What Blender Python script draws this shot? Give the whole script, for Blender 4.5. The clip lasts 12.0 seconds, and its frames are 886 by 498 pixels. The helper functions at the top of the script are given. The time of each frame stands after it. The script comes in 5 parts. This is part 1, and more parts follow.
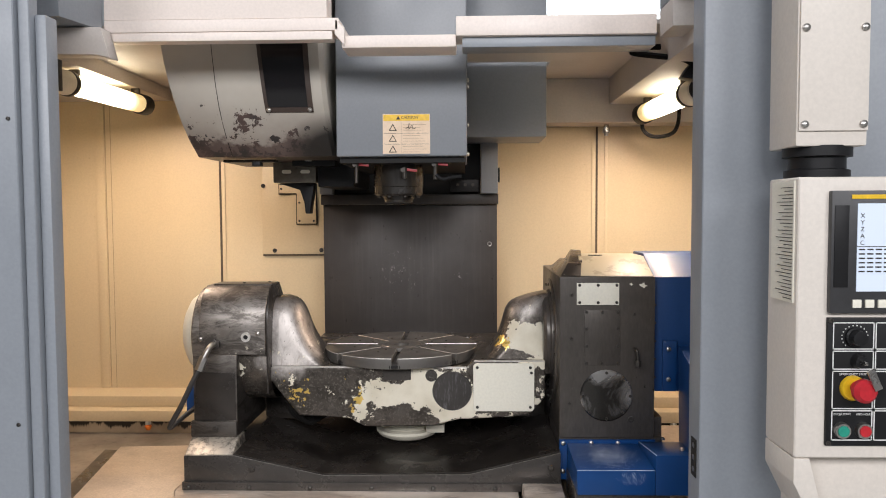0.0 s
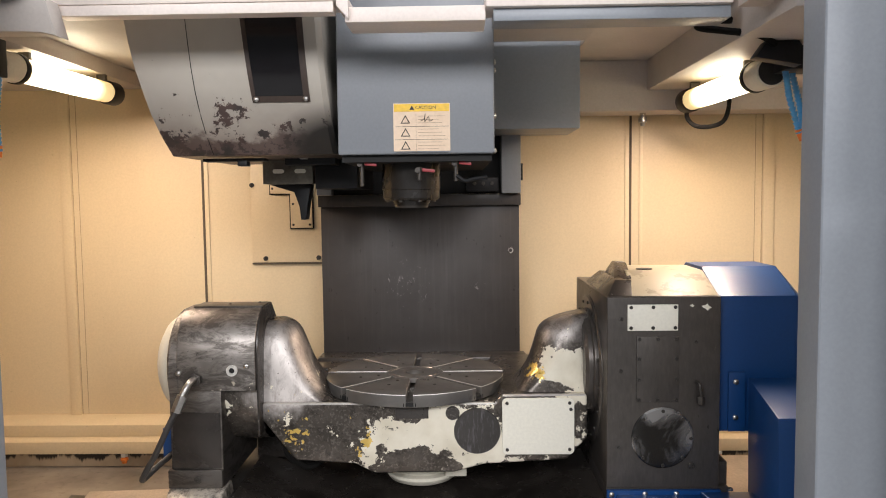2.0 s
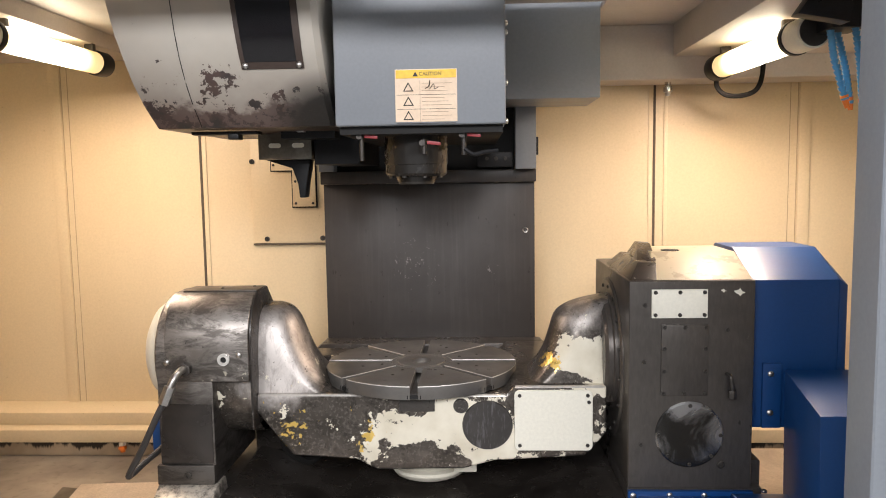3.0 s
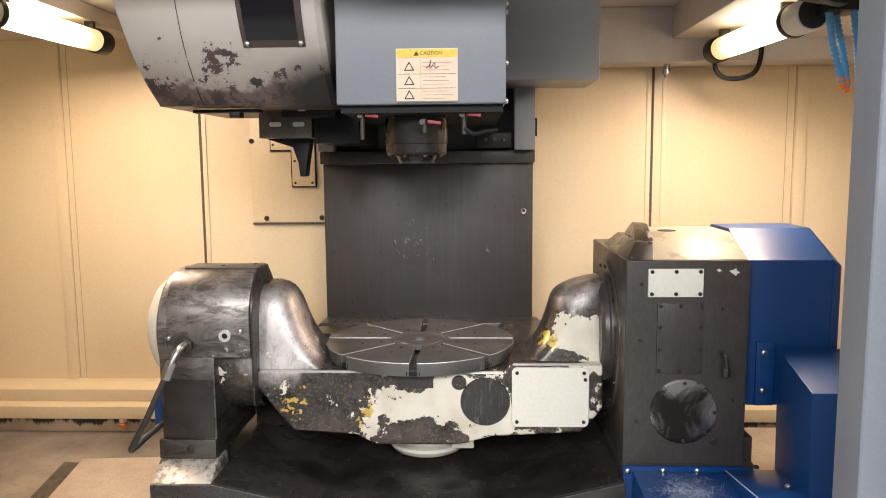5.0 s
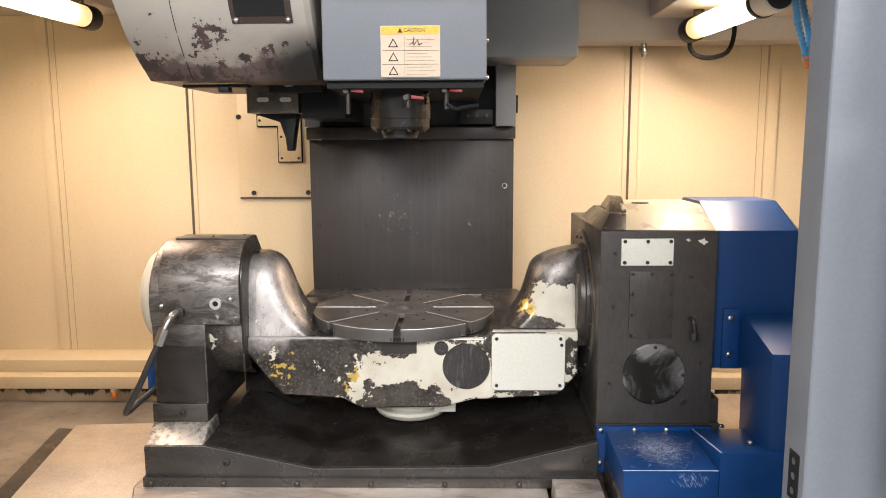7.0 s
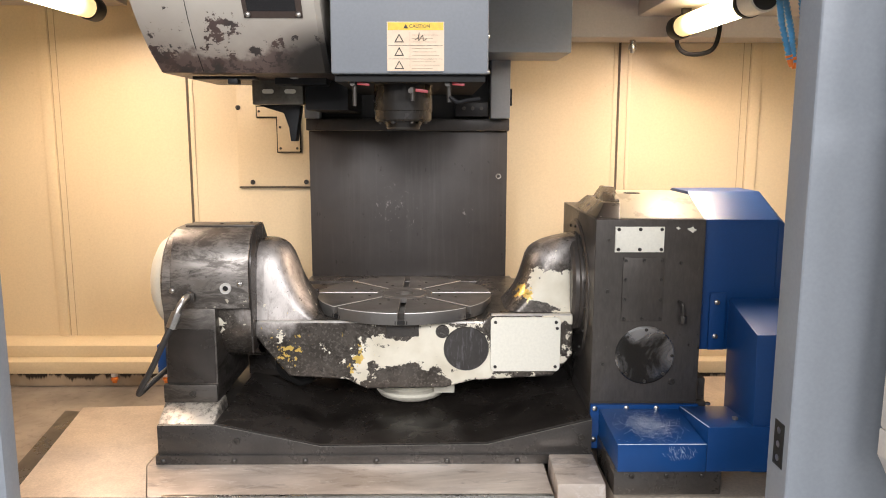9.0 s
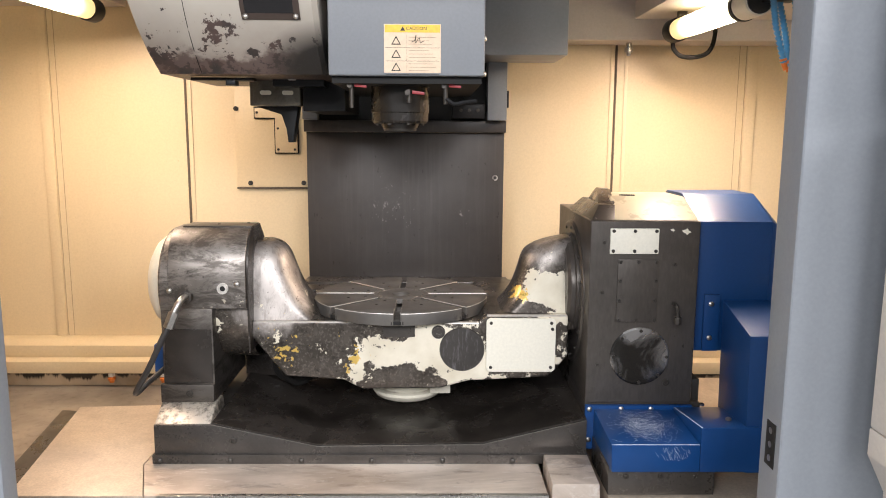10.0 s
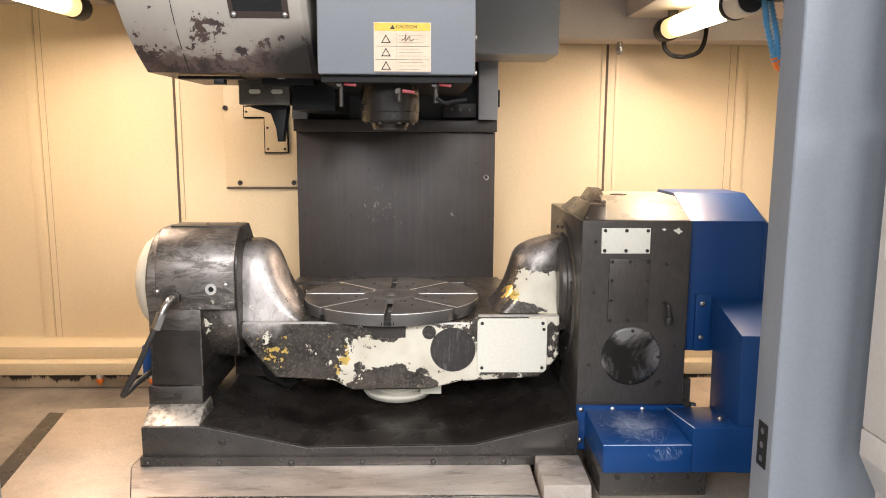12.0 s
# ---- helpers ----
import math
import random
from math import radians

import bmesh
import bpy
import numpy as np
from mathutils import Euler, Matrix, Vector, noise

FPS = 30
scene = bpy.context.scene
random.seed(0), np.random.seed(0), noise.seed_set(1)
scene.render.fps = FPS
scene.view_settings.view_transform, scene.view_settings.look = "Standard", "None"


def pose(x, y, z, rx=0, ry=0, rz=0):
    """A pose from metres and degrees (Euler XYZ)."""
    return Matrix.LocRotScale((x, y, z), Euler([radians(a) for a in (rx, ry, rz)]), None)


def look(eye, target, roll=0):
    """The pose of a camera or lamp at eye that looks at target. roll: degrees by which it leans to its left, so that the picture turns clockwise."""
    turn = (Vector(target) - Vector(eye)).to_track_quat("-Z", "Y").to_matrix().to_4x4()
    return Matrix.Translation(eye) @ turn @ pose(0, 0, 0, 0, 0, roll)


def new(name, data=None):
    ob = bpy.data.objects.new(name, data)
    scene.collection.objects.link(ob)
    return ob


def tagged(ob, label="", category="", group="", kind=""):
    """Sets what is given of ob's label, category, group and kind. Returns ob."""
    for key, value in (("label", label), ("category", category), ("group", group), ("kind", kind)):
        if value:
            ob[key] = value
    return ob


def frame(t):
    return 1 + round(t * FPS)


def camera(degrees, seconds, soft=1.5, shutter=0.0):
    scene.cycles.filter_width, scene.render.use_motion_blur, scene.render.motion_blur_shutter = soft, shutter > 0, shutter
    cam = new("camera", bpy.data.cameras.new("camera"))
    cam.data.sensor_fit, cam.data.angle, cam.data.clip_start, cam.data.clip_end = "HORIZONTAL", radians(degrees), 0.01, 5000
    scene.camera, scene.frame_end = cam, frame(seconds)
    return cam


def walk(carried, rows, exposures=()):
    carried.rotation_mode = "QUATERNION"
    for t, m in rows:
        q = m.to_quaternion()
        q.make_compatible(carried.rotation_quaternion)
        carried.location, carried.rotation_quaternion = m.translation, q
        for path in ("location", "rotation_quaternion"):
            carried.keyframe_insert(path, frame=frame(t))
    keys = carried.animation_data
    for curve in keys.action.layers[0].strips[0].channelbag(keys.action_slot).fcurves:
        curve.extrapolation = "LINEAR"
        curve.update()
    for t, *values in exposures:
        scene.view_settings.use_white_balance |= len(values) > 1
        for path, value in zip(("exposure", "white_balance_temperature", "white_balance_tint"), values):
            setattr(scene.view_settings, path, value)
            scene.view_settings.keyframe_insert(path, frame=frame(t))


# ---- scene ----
cam = camera(61.4, 12.0, soft=1.0)
PATH = [
    (0, (0.116, 0.539, 1.539), (0.056, 2.536, 1.437), -0.3),
    (0.5, (0.111, 0.547, 1.535), (0.062, 2.543, 1.431), -0.2),
    (1, (0.103, 0.588, 1.536), (0.066, 2.584, 1.424), -0.3),
    (1.5, (0.046, 0.726, 1.556), (0.019, 2.722, 1.435), -0.4),
    (2, (0.031, 0.89, 1.592), (-0.009, 2.885, 1.454), -0.7),
    (2.5, (0.06, 1.009, 1.593), (-0.001, 3.002, 1.434), -0.8),
    (3, (0.055, 1.038, 1.582), (-0.036, 3.027, 1.39), -0.9),
    (5, (0.048, 1.019, 1.572), (-0.033, 3.004, 1.337), -0.5),
    (5.5, (0.045, 1.021, 1.571), (-0.019, 3.005, 1.332), -0.3),
    (6, (0.042, 1.018, 1.569), (-0.011, 3.002, 1.32), -0.3),
    (6.5, (0.069, 0.997, 1.563), (0.021, 2.978, 1.296), -0.2),
    (7, (0.055, 0.945, 1.556), (0.015, 2.924, 1.271), -0.3),
    (7.5, (0.016, 0.885, 1.554), (-0.009, 2.861, 1.251), -0.3),
    (9.5, (-0.007, 0.858, 1.558), (0.021, 2.834, 1.25), 0.2),
    (10, (-0.001, 0.852, 1.558), (0.025, 2.828, 1.254), 0.3),
    (10.5, (0.0, 0.857, 1.558), (0.03, 2.833, 1.254), 0.3),
    (11, (0.003, 0.862, 1.557), (0.037, 2.838, 1.253), 0.3),
    (11.5, (0.003, 0.86, 1.556), (0.046, 2.837, 1.251), 0.3),
    (12, (0.003, 0.864, 1.556), (0.05, 2.84, 1.252), 0.3),
]
walk(cam, [(t, look(eye, target, roll)) for t, eye, target, roll in PATH], [(0, -0.15), (1.0, -0.12), (1.5, -0.10), (2.0, -0.05), (2.5, 0.12), (5, 0.27), (9.5, 0.36), (12, 0.40)])


# ---------- light ----------
world = bpy.data.worlds.new("shop_air")
scene.world = world
world.use_nodes = True
world.node_tree.nodes["Background"].inputs[0].default_value = (0.85, 0.91, 1.0, 1)
world.node_tree.nodes["Background"].inputs[1].default_value = 0.02


def area_lamp(name, place, target, sx, sy, watts, colour):
    data = bpy.data.lights.new(name, "AREA")
    data.shape, data.size, data.size_y, data.energy, data.color = "RECTANGLE", sx, sy, watts, colour
    ob = new(name, data)
    ob.matrix_world = look(place, target)
    return ob


COOL = (0.98, 0.97, 1.0)
# Unseen area lamps, hung below the ceiling, stand in for the workshop's light.
for lx in (-3.0, 0.2, 3.4):
    area_lamp("shop_fill_lamp", (lx, -3.8, 3.9), (0.6 * lx, 2.0, 1.2), 2.2, 1.4, 172, COOL)
# One more unseen lamp adds light from above the machine.
area_lamp("shop_fill_lamp", (0.3, 2.6, 5.2), (0.3, 2.7, 0), 1.6, 0.5, 110, COOL)

# ---------- materials ----------


class Net:
    """Short-hand for building node materials."""

    def __init__(self, name):
        self.m = bpy.data.materials.new(name)
        self.m.use_nodes = True
        self.t = self.m.node_tree
        self.b = self.t.nodes["Principled BSDF"]
        self.pos = None

    def put(self, socket, v):
        if isinstance(v, bpy.types.NodeSocket):
            self.t.links.new(v, socket)
        elif isinstance(v, (tuple, list)) and len(v) == 3 and socket.type == "RGBA":
            socket.default_value = (*v, 1)
        elif socket.type == "RGBA":
            socket.default_value = (v, v, v, 1)
        else:
            socket.default_value = v

    def place(self):
        if self.pos is None:
            self.pos = self.t.nodes.new("ShaderNodeNewGeometry").outputs["Position"]
        return self.pos

    def scaled(self, sx, sy, sz):
        n = self.t.nodes.new("ShaderNodeVectorMath")
        n.operation = "MULTIPLY"
        self.put(n.inputs[0], self.place())
        n.inputs[1].default_value = (sx, sy, sz)
        return n.outputs[0]

    def noise(self, scale, detail=4.0, rough=0.55, stretch=None, dist=0.0):
        n = self.t.nodes.new("ShaderNodeTexNoise")
        self.put(n.inputs["Vector"], self.scaled(*stretch) if stretch else self.place())
        n.inputs["Scale"].default_value, n.inputs["Detail"].default_value = scale, detail
        n.inputs["Roughness"].default_value, n.inputs["Distortion"].default_value = rough, dist
        return n.outputs[0]

    def math(self, op, a, b=0.0, c=0.0, clamp=False):
        n = self.t.nodes.new("ShaderNodeMath")
        n.operation, n.use_clamp = op, clamp
        for s, v in zip(n.inputs, (a, b, c)):
            self.put(s, v)
        return n.outputs[0]

    def ramp(self, v, lo, hi, a=0.0, b=1.0, smooth=False):
        n = self.t.nodes.new("ShaderNodeMapRange")
        n.interpolation_type = "SMOOTHSTEP" if smooth else "LINEAR"
        for s, x in zip(n.inputs, (v, lo, hi, a, b)):
            self.put(s, x)
        return n.outputs[0]

    def mix(self, f, a, b):
        n = self.t.nodes.new("ShaderNodeMix")
        n.data_type = "RGBA"
        self.put(n.inputs[0], f)
        self.put(n.inputs[6], a)
        self.put(n.inputs[7], b)
        return n.outputs[2]

    def blob(self, cx, cy, cz, rx, ry, rz):
        """1 in the middle of an ellipsoid, 0 at its skin and outside."""
        d = self.t.nodes.new("ShaderNodeVectorMath")
        d.operation = "SUBTRACT"
        self.put(d.inputs[0], self.place())
        d.inputs[1].default_value = (cx, cy, cz)
        s = self.t.nodes.new("ShaderNodeVectorMath")
        s.operation = "DIVIDE"
        self.t.links.new(d.outputs[0], s.inputs[0])
        s.inputs[1].default_value = (rx, ry, rz)
        length = self.t.nodes.new("ShaderNodeVectorMath")
        length.operation = "LENGTH"
        self.t.links.new(s.outputs[0], length.inputs[0])
        return self.math("SUBTRACT", 1.0, length.outputs["Value"], clamp=True)

    def axis(self, i):
        n = self.t.nodes.new("ShaderNodeSeparateXYZ")
        self.put(n.inputs[0], self.place())
        return n.outputs[i]

    def done(self, colour, rough=0.5, metal=0.0, bump=None, strength=0.2, depth=0.002, coat=0.0):
        self.put(self.b.inputs["Base Color"], colour)
        self.put(self.b.inputs["Roughness"], rough)
        self.put(self.b.inputs["Metallic"], metal)
        self.b.inputs["Coat Weight"].default_value = coat
        self.b.inputs["Coat Roughness"].default_value = 0.15
        if bump is not None:
            n = self.t.nodes.new("ShaderNodeBump")
            n.inputs["Strength"].default_value, n.inputs["Distance"].default_value = strength, depth
            self.put(n.inputs["Height"], bump)
            self.t.links.new(n.outputs[0], self.b.inputs["Normal"])
        return self.m


def tone(c, k):
    return tuple(min(1.0, v * k) for v in c)


def paint(name, c, rough=0.45, dirt=0.25, dirt_c=(0.16, 0.12, 0.08), streak=False, coat=0.0, scale=5.0):
    n = Net(name)
    big = n.noise(scale, 5, 0.6, (1, 1, 0.25) if streak else None)
    fine = n.noise(140, 3)
    col = n.mix(n.ramp(fine, 0.3, 0.7), tone(c, 0.96), tone(c, 1.04))
    col = n.mix(n.ramp(big, 0.48, 0.85, 0.0, dirt), col, dirt_c)
    specks = n.math("MULTIPLY", n.ramp(n.noise(60, 5, 0.6), 0.70, 0.74), min(1.0, dirt * 1.6))
    col = n.mix(specks, col, tone(dirt_c, 0.6))
    r = n.math("ADD", n.ramp(big, 0.3, 0.7, rough - 0.06, rough + 0.1), 0.0)
    return n.done(col, r, 0.0, n.noise(220, 2), 0.06, 0.0006, coat)


def steel(name, c, rough=0.35, metal=0.9, brush=(1, 1, 1), stain=0.4, stain_c=(0.10, 0.08, 0.06), scale=6.0):
    n = Net(name)
    big = n.noise(scale, 6, 0.62, None, 0.4)
    fine = n.noise(180, 4, 0.6, brush)
    col = n.mix(n.ramp(fine, 0.3, 0.7), tone(c, 0.86), tone(c, 1.12))
    col = n.mix(n.ramp(big, 0.42, 0.75, 0.0, stain), col, stain_c)
    col = n.mix(n.math("MULTIPLY", n.ramp(n.noise(75, 5, 0.7, (1, 1, 0.7)), 0.66, 0.72), 0.35), col, tone(c, 2.2))
    col = n.mix(n.math("MULTIPLY", n.ramp(n.noise(33, 6, 0.7), 0.62, 0.72), 0.25), col, tone(stain_c, 0.7))
    r = n.math("ADD", n.ramp(big, 0.3, 0.7, rough - 0.08, rough + 0.14), n.ramp(fine, 0, 1, -0.05, 0.05))
    return n.done(col, r, metal, fine, 0.10, 0.0008)


def plain(name, c, rough=0.5, metal=0.0, grain=0.12):
    n = Net(name)
    fine = n.noise(90, 4)
    return n.done(n.mix(n.ramp(fine, 0.3, 0.7), tone(c, 1 - grain), tone(c, 1 + grain)), rough, metal, fine, 0.05, 0.0006)


def glow(name, c, strength):
    n = Net(name)
    n.b.inputs["Emission Color"].default_value = (*c, 1)
    n.b.inputs["Emission Strength"].default_value = strength
    return n.done(c, 0.3)


def glow_tube():
    """Fluorescent tube glass, whitest in its middle and yellower at its ends."""
    n = Net("lamp_tube_light")
    y = n.axis(1)
    mid = n.math("MULTIPLY", n.ramp(y, 2.82, 2.88, smooth=True), n.ramp(y, 3.20, 3.06, smooth=True))
    n.put(n.b.inputs["Emission Color"], n.mix(mid, (1.0, 0.72, 0.32), (1.0, 0.90, 0.68)))
    n.put(n.b.inputs["Emission Strength"], n.ramp(mid, 0, 1, 0.7, 10.5))
    return n.done((0.8, 0.75, 0.6), 0.2)


M_WALL = paint("wall_cream_enamel", (0.68, 0.555, 0.355), 0.42, 0.16, (0.36, 0.25, 0.15), True, scale=3.0)
M_CEIL = paint("ceiling_cream_enamel", (0.56, 0.51, 0.47), 0.5, 0.2, (0.3, 0.25, 0.2))
M_LINTEL = paint("lintel_cream_paint", (0.86, 0.76, 0.69), 0.4, 0.04, (0.45, 0.36, 0.30))
M_PANEL = paint("console_ivory_paint", (0.70, 0.645, 0.58), 0.38, 0.04, (0.42, 0.37, 0.31))
M_GREY = paint("head_grey_paint", (0.215, 0.23, 0.25), 0.33, 0.10, (0.10, 0.10, 0.10))
M_GREY2 = paint("door_grey_paint", (0.265, 0.288, 0.318), 0.36, 0.05, (0.17, 0.17, 0.18))
M_BLUE_PLAIN = paint("blue_gloss_paint", (0.004, 0.050, 0.185), 0.46, 0.0, (0.01, 0.02, 0.05), coat=0.15, scale=1.0)
M_BLUE_PLAIN.node_tree.nodes["Principled BSDF"].inputs["Specular IOR Level"].default_value = 0.45


def make_way():
    """Oiled dark sheet with scuffs and drip marks."""
    n = Net("oiled_dark_sheet")
    st = n.noise(7, 5, 0.6, (1, 1, 0.12))
    big = n.noise(3.5, 5, 0.6)
    g = n.noise(170, 3)
    fine = n.noise(70, 5, 0.65, (1, 1, 0.04))
    col = n.mix(n.ramp(big, 0.35, 0.7), (0.056, 0.051, 0.048), (0.036, 0.032, 0.030))
    col = n.mix(n.ramp(st, 0.55, 0.8, 0, 0.4), col, (0.05, 0.043, 0.037))
    col = n.mix(n.ramp(fine, 0.5, 0.75, 0.0, 0.18), col, (0.12, 0.112, 0.105))
    specks = n.ramp(n.noise(60, 4, 0.6, (1, 1, 0.5)), 0.68, 0.71, 0.0, 0.7)
    col = n.mix(specks, col, (0.02, 0.017, 0.015))
    near = n.math("ADD", n.blob(-0.15, 3.395, 1.31, 0.17, 0.2, 0.22), n.blob(0.10, 3.395, 1.28, 0.05, 0.2, 0.06))
    scuff = n.ramp(n.math("ADD", n.math("MULTIPLY", near, 0.19), n.noise(85, 4, 0.65, (1, 1, 0.7), 1.0)), 0.76, 0.82)
    col = n.mix(n.math("MULTIPLY", scuff, 0.42), col, (0.42, 0.40, 0.37))
    return n.done(col, n.ramp(big, 0.3, 0.7, 0.36, 0.5), 0.35, g, 0.08, 0.0006)


M_DARKPLATE = make_way()


def make_polished():
    n = Net("polished_reflection_cover")
    a = n.noise(9, 5, 0.6, None, 0.5)
    # Pale noise clouds in the colour imitate reflections on the polished cover.
    col = n.mix(n.ramp(a, 0.46, 0.60), (0.07, 0.066, 0.061), (0.46, 0.45, 0.44))
    return n.done(col, n.ramp(a, 0.4, 0.65, 0.12, 0.35), 0.85, n.noise(120, 3), 0.05, 0.0005)


M_POLISH = make_polished()
M_NOSE = steel("oily_spindle_steel", (0.022, 0.019, 0.016), 0.24, 0.1, (1, 1, 0.3), 0.6, (0.012, 0.010, 0.009), 12.0)
M_GEARBOX = steel("oiled_gunmetal", (0.108, 0.096, 0.086), 0.3, 0.5, (1, 1, 0.25), 0.5, (0.045, 0.039, 0.033), 5.0)
M_BRACKET = steel("mottled_bracket_iron", (0.20, 0.18, 0.145), 0.36, 0.5, (1, 1, 1), 0.8, (0.05, 0.042, 0.033), 14.0)
M_BASE = steel("oiled_black_casting", (0.082, 0.074, 0.067), 0.27, 0.4, (1, 1, 1), 0.5, (0.02, 0.017, 0.015), 7.0)


def make_well():
    """Black oily casting, sprinkled with swarf and drip marks."""
    n = Net("black_oil_film")
    a, g = n.noise(9, 6, 0.62, None, 0.4), n.noise(170, 4)
    col = n.mix(n.ramp(a, 0.35, 0.7), (0.052, 0.044, 0.038), (0.016, 0.013, 0.011))
    chip = n.math("MULTIPLY", n.ramp(n.noise(95, 3, 0.5), 0.70, 0.72), n.ramp(n.noise(6, 4), 0.48, 0.60))
    col = n.mix(chip, col, (0.42, 0.40, 0.36))
    drip = n.ramp(n.noise(40, 6, 0.7, (1, 0.25, 1)), 0.62, 0.70, 0.0, 0.5)
    col = n.mix(drip, col, (0.11, 0.098, 0.086))
    return n.done(col, n.ramp(a, 0.3, 0.7, 0.2, 0.36), 0.2, g, 0.12, 0.0008)


M_WELL = make_well()


def make_table():
    """Ground steel, filmed with oil, with faint turning marks and stains."""
    n = Net("ground_table_steel")
    a, g = n.noise(8, 5, 0.6), n.noise(200, 3)
    col = n.mix(n.ramp(a, 0.35, 0.68), (0.235, 0.222, 0.205), (0.16, 0.15, 0.138))
    col = n.mix(n.ramp(n.noise(45, 6, 0.7), 0.60, 0.70, 0.0, 0.4), col, (0.055, 0.049, 0.043))
    return n.done(col, n.ramp(a, 0.3, 0.7, 0.26, 0.38), 0.65, g, 0.05, 0.0005)


M_TABLE = make_table()
M_TRAY = steel("stained_tray_steel", (0.66, 0.57, 0.47), 0.44, 0.5, (1, 1, 1), 0.6, (0.20, 0.155, 0.115), 3.2)


def make_tray():
    """Bare tray sheet, wiped in long strokes, with whitish drag marks and brown oil stains."""
    n = Net("wiped_tray_steel")
    a, b, g = n.noise(4.5, 6, 0.62, (0.6, 1.6, 1), 0.8), n.noise(14, 6, 0.7, (0.5, 1.5, 1), 0.5), n.noise(180, 4)
    col = n.mix(n.ramp(a, 0.36, 0.66), (0.76, 0.67, 0.59), (0.42, 0.35, 0.29))
    col = n.mix(n.ramp(b, 0.54, 0.66, 0.0, 0.55), col, (0.16, 0.125, 0.10))
    drag = n.ramp(n.noise(30, 6, 0.7, (0.5, 2.0, 1), 0.6), 0.58, 0.68, 0.0, 0.6)
    col = n.mix(drag, col, (0.74, 0.70, 0.66))
    return n.done(col, n.ramp(a, 0.3, 0.7, 0.28, 0.46), 0.40, g, 0.10, 0.0008)


M_TRAY2 = make_tray()
M_STEEL = steel("bright_steel", (0.55, 0.53, 0.50), 0.28, 1.0)
M_BOLT = steel("bolt_steel", (0.065, 0.060, 0.055), 0.34, 0.6)
M_BLACK = plain("black_plastic", (0.012, 0.012, 0.013), 0.42)
M_BLACK.node_tree.nodes["Principled BSDF"].inputs["Specular IOR Level"].default_value = 0.25
# Near-black colour paints the shade in holes and hollows; also used for joints.
M_SHADE_AND_JOINT = plain("black_shade_and_joint", (0.007, 0.0065, 0.006), 0.75)
M_GAP = plain("grimy_joint", (0.42, 0.32, 0.20), 0.7)
M_SEAM = plain("dark_sealant", (0.10, 0.075, 0.05), 0.7)
M_HOSE = plain("braided_hose_rubber", (0.035, 0.032, 0.030), 0.5)
M_RUBBER = plain("black_rubber", (0.009, 0.0085, 0.008), 0.8)
M_RUBBER.node_tree.nodes["Principled BSDF"].inputs["Specular IOR Level"].default_value = 0.1
M_ZINC = plain("bright_zinc_plate", (0.72, 0.69, 0.64), 0.32, 0.35)
M_EDGE = plain("rubbed_and_glint_steel", (0.66, 0.63, 0.58), 0.34, 0.45)
M_EDGE_DULL = plain("dull_edge_iron", (0.24, 0.225, 0.205), 0.36, 0.5)
M_WHITE = paint("white_cover_enamel", (0.82, 0.79, 0.68), 0.35, 0.03, (0.45, 0.4, 0.3))
M_SCRATCH = plain("bare_scratch", (0.52, 0.60, 0.76), 0.5)
M_ORANGE = plain("orange_plastic", (0.75, 0.20, 0.03), 0.4)
M_HOSEBLUE = plain("blue_hose_plastic", (0.08, 0.30, 0.54), 0.38)
M_RED = plain("red_plastic", (0.50, 0.02, 0.03), 0.3)
M_LEVER = plain("dull_red_grip", (0.30, 0.03, 0.035), 0.4)
M_YELLOW = plain("yellow_plastic", (0.80, 0.50, 0.02), 0.35)
M_GREEN = plain("green_plastic", (0.02, 0.28, 0.20), 0.3)
M_LABEL = paint("label_paper", (0.80, 0.62, 0.45), 0.5, 0.25, (0.4, 0.25, 0.15), scale=30)
M_INK = plain("label_ink", (0.03, 0.025, 0.02), 0.6)
M_TUBE = glow_tube()
M_CREAM_CAP = paint("cap_cream_paint", (0.74, 0.70, 0.58), 0.4, 0.12)
M_SHOP = paint("shop_wall_paint", (0.42, 0.44, 0.46), 0.7, 0.1)


def make_pan():
    n = Net("stained_floor_pan")
    a, b = n.noise(3.2, 5, 0.55), n.noise(30, 5, 0.65)
    col = n.mix(n.ramp(a, 0.35, 0.65), (0.42, 0.37, 0.31), (0.21, 0.185, 0.155))
    col = n.mix(n.ramp(b, 0.55, 0.75, 0, 0.5), col, (0.09, 0.075, 0.06))
    x, y = n.axis(0), n.axis(1)
    drip = n.ramp(n.math("ADD", n.ramp(y, 3.42, 3.50), n.math("MULTIPLY", n.math("SUBTRACT", n.noise(16, 5, 0.7, (1, 0.2, 1)), 0.5), 1.8)), 0.55, 0.65)
    col = n.mix(drip, col, (0.035, 0.026, 0.018))
    return n.done(col, n.ramp(a, 0.3, 0.7, 0.35, 0.55), 0.3, b, 0.15, 0.001)




def make_foot():
    """Tan wall foot with black oil that has run down from the ledge."""
    n = Net("oil_run_wall_foot")
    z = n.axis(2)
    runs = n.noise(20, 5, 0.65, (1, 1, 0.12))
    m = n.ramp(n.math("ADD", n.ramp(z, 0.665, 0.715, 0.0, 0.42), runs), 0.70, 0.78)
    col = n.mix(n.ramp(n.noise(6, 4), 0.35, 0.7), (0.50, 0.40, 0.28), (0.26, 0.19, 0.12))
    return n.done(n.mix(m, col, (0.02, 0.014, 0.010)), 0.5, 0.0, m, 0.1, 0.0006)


M_FOOT = make_foot()
M_FLOORPAN = make_pan()
M_CONCRETE = paint("shop_floor_concrete", (0.28, 0.28, 0.27), 0.5, 0.3)


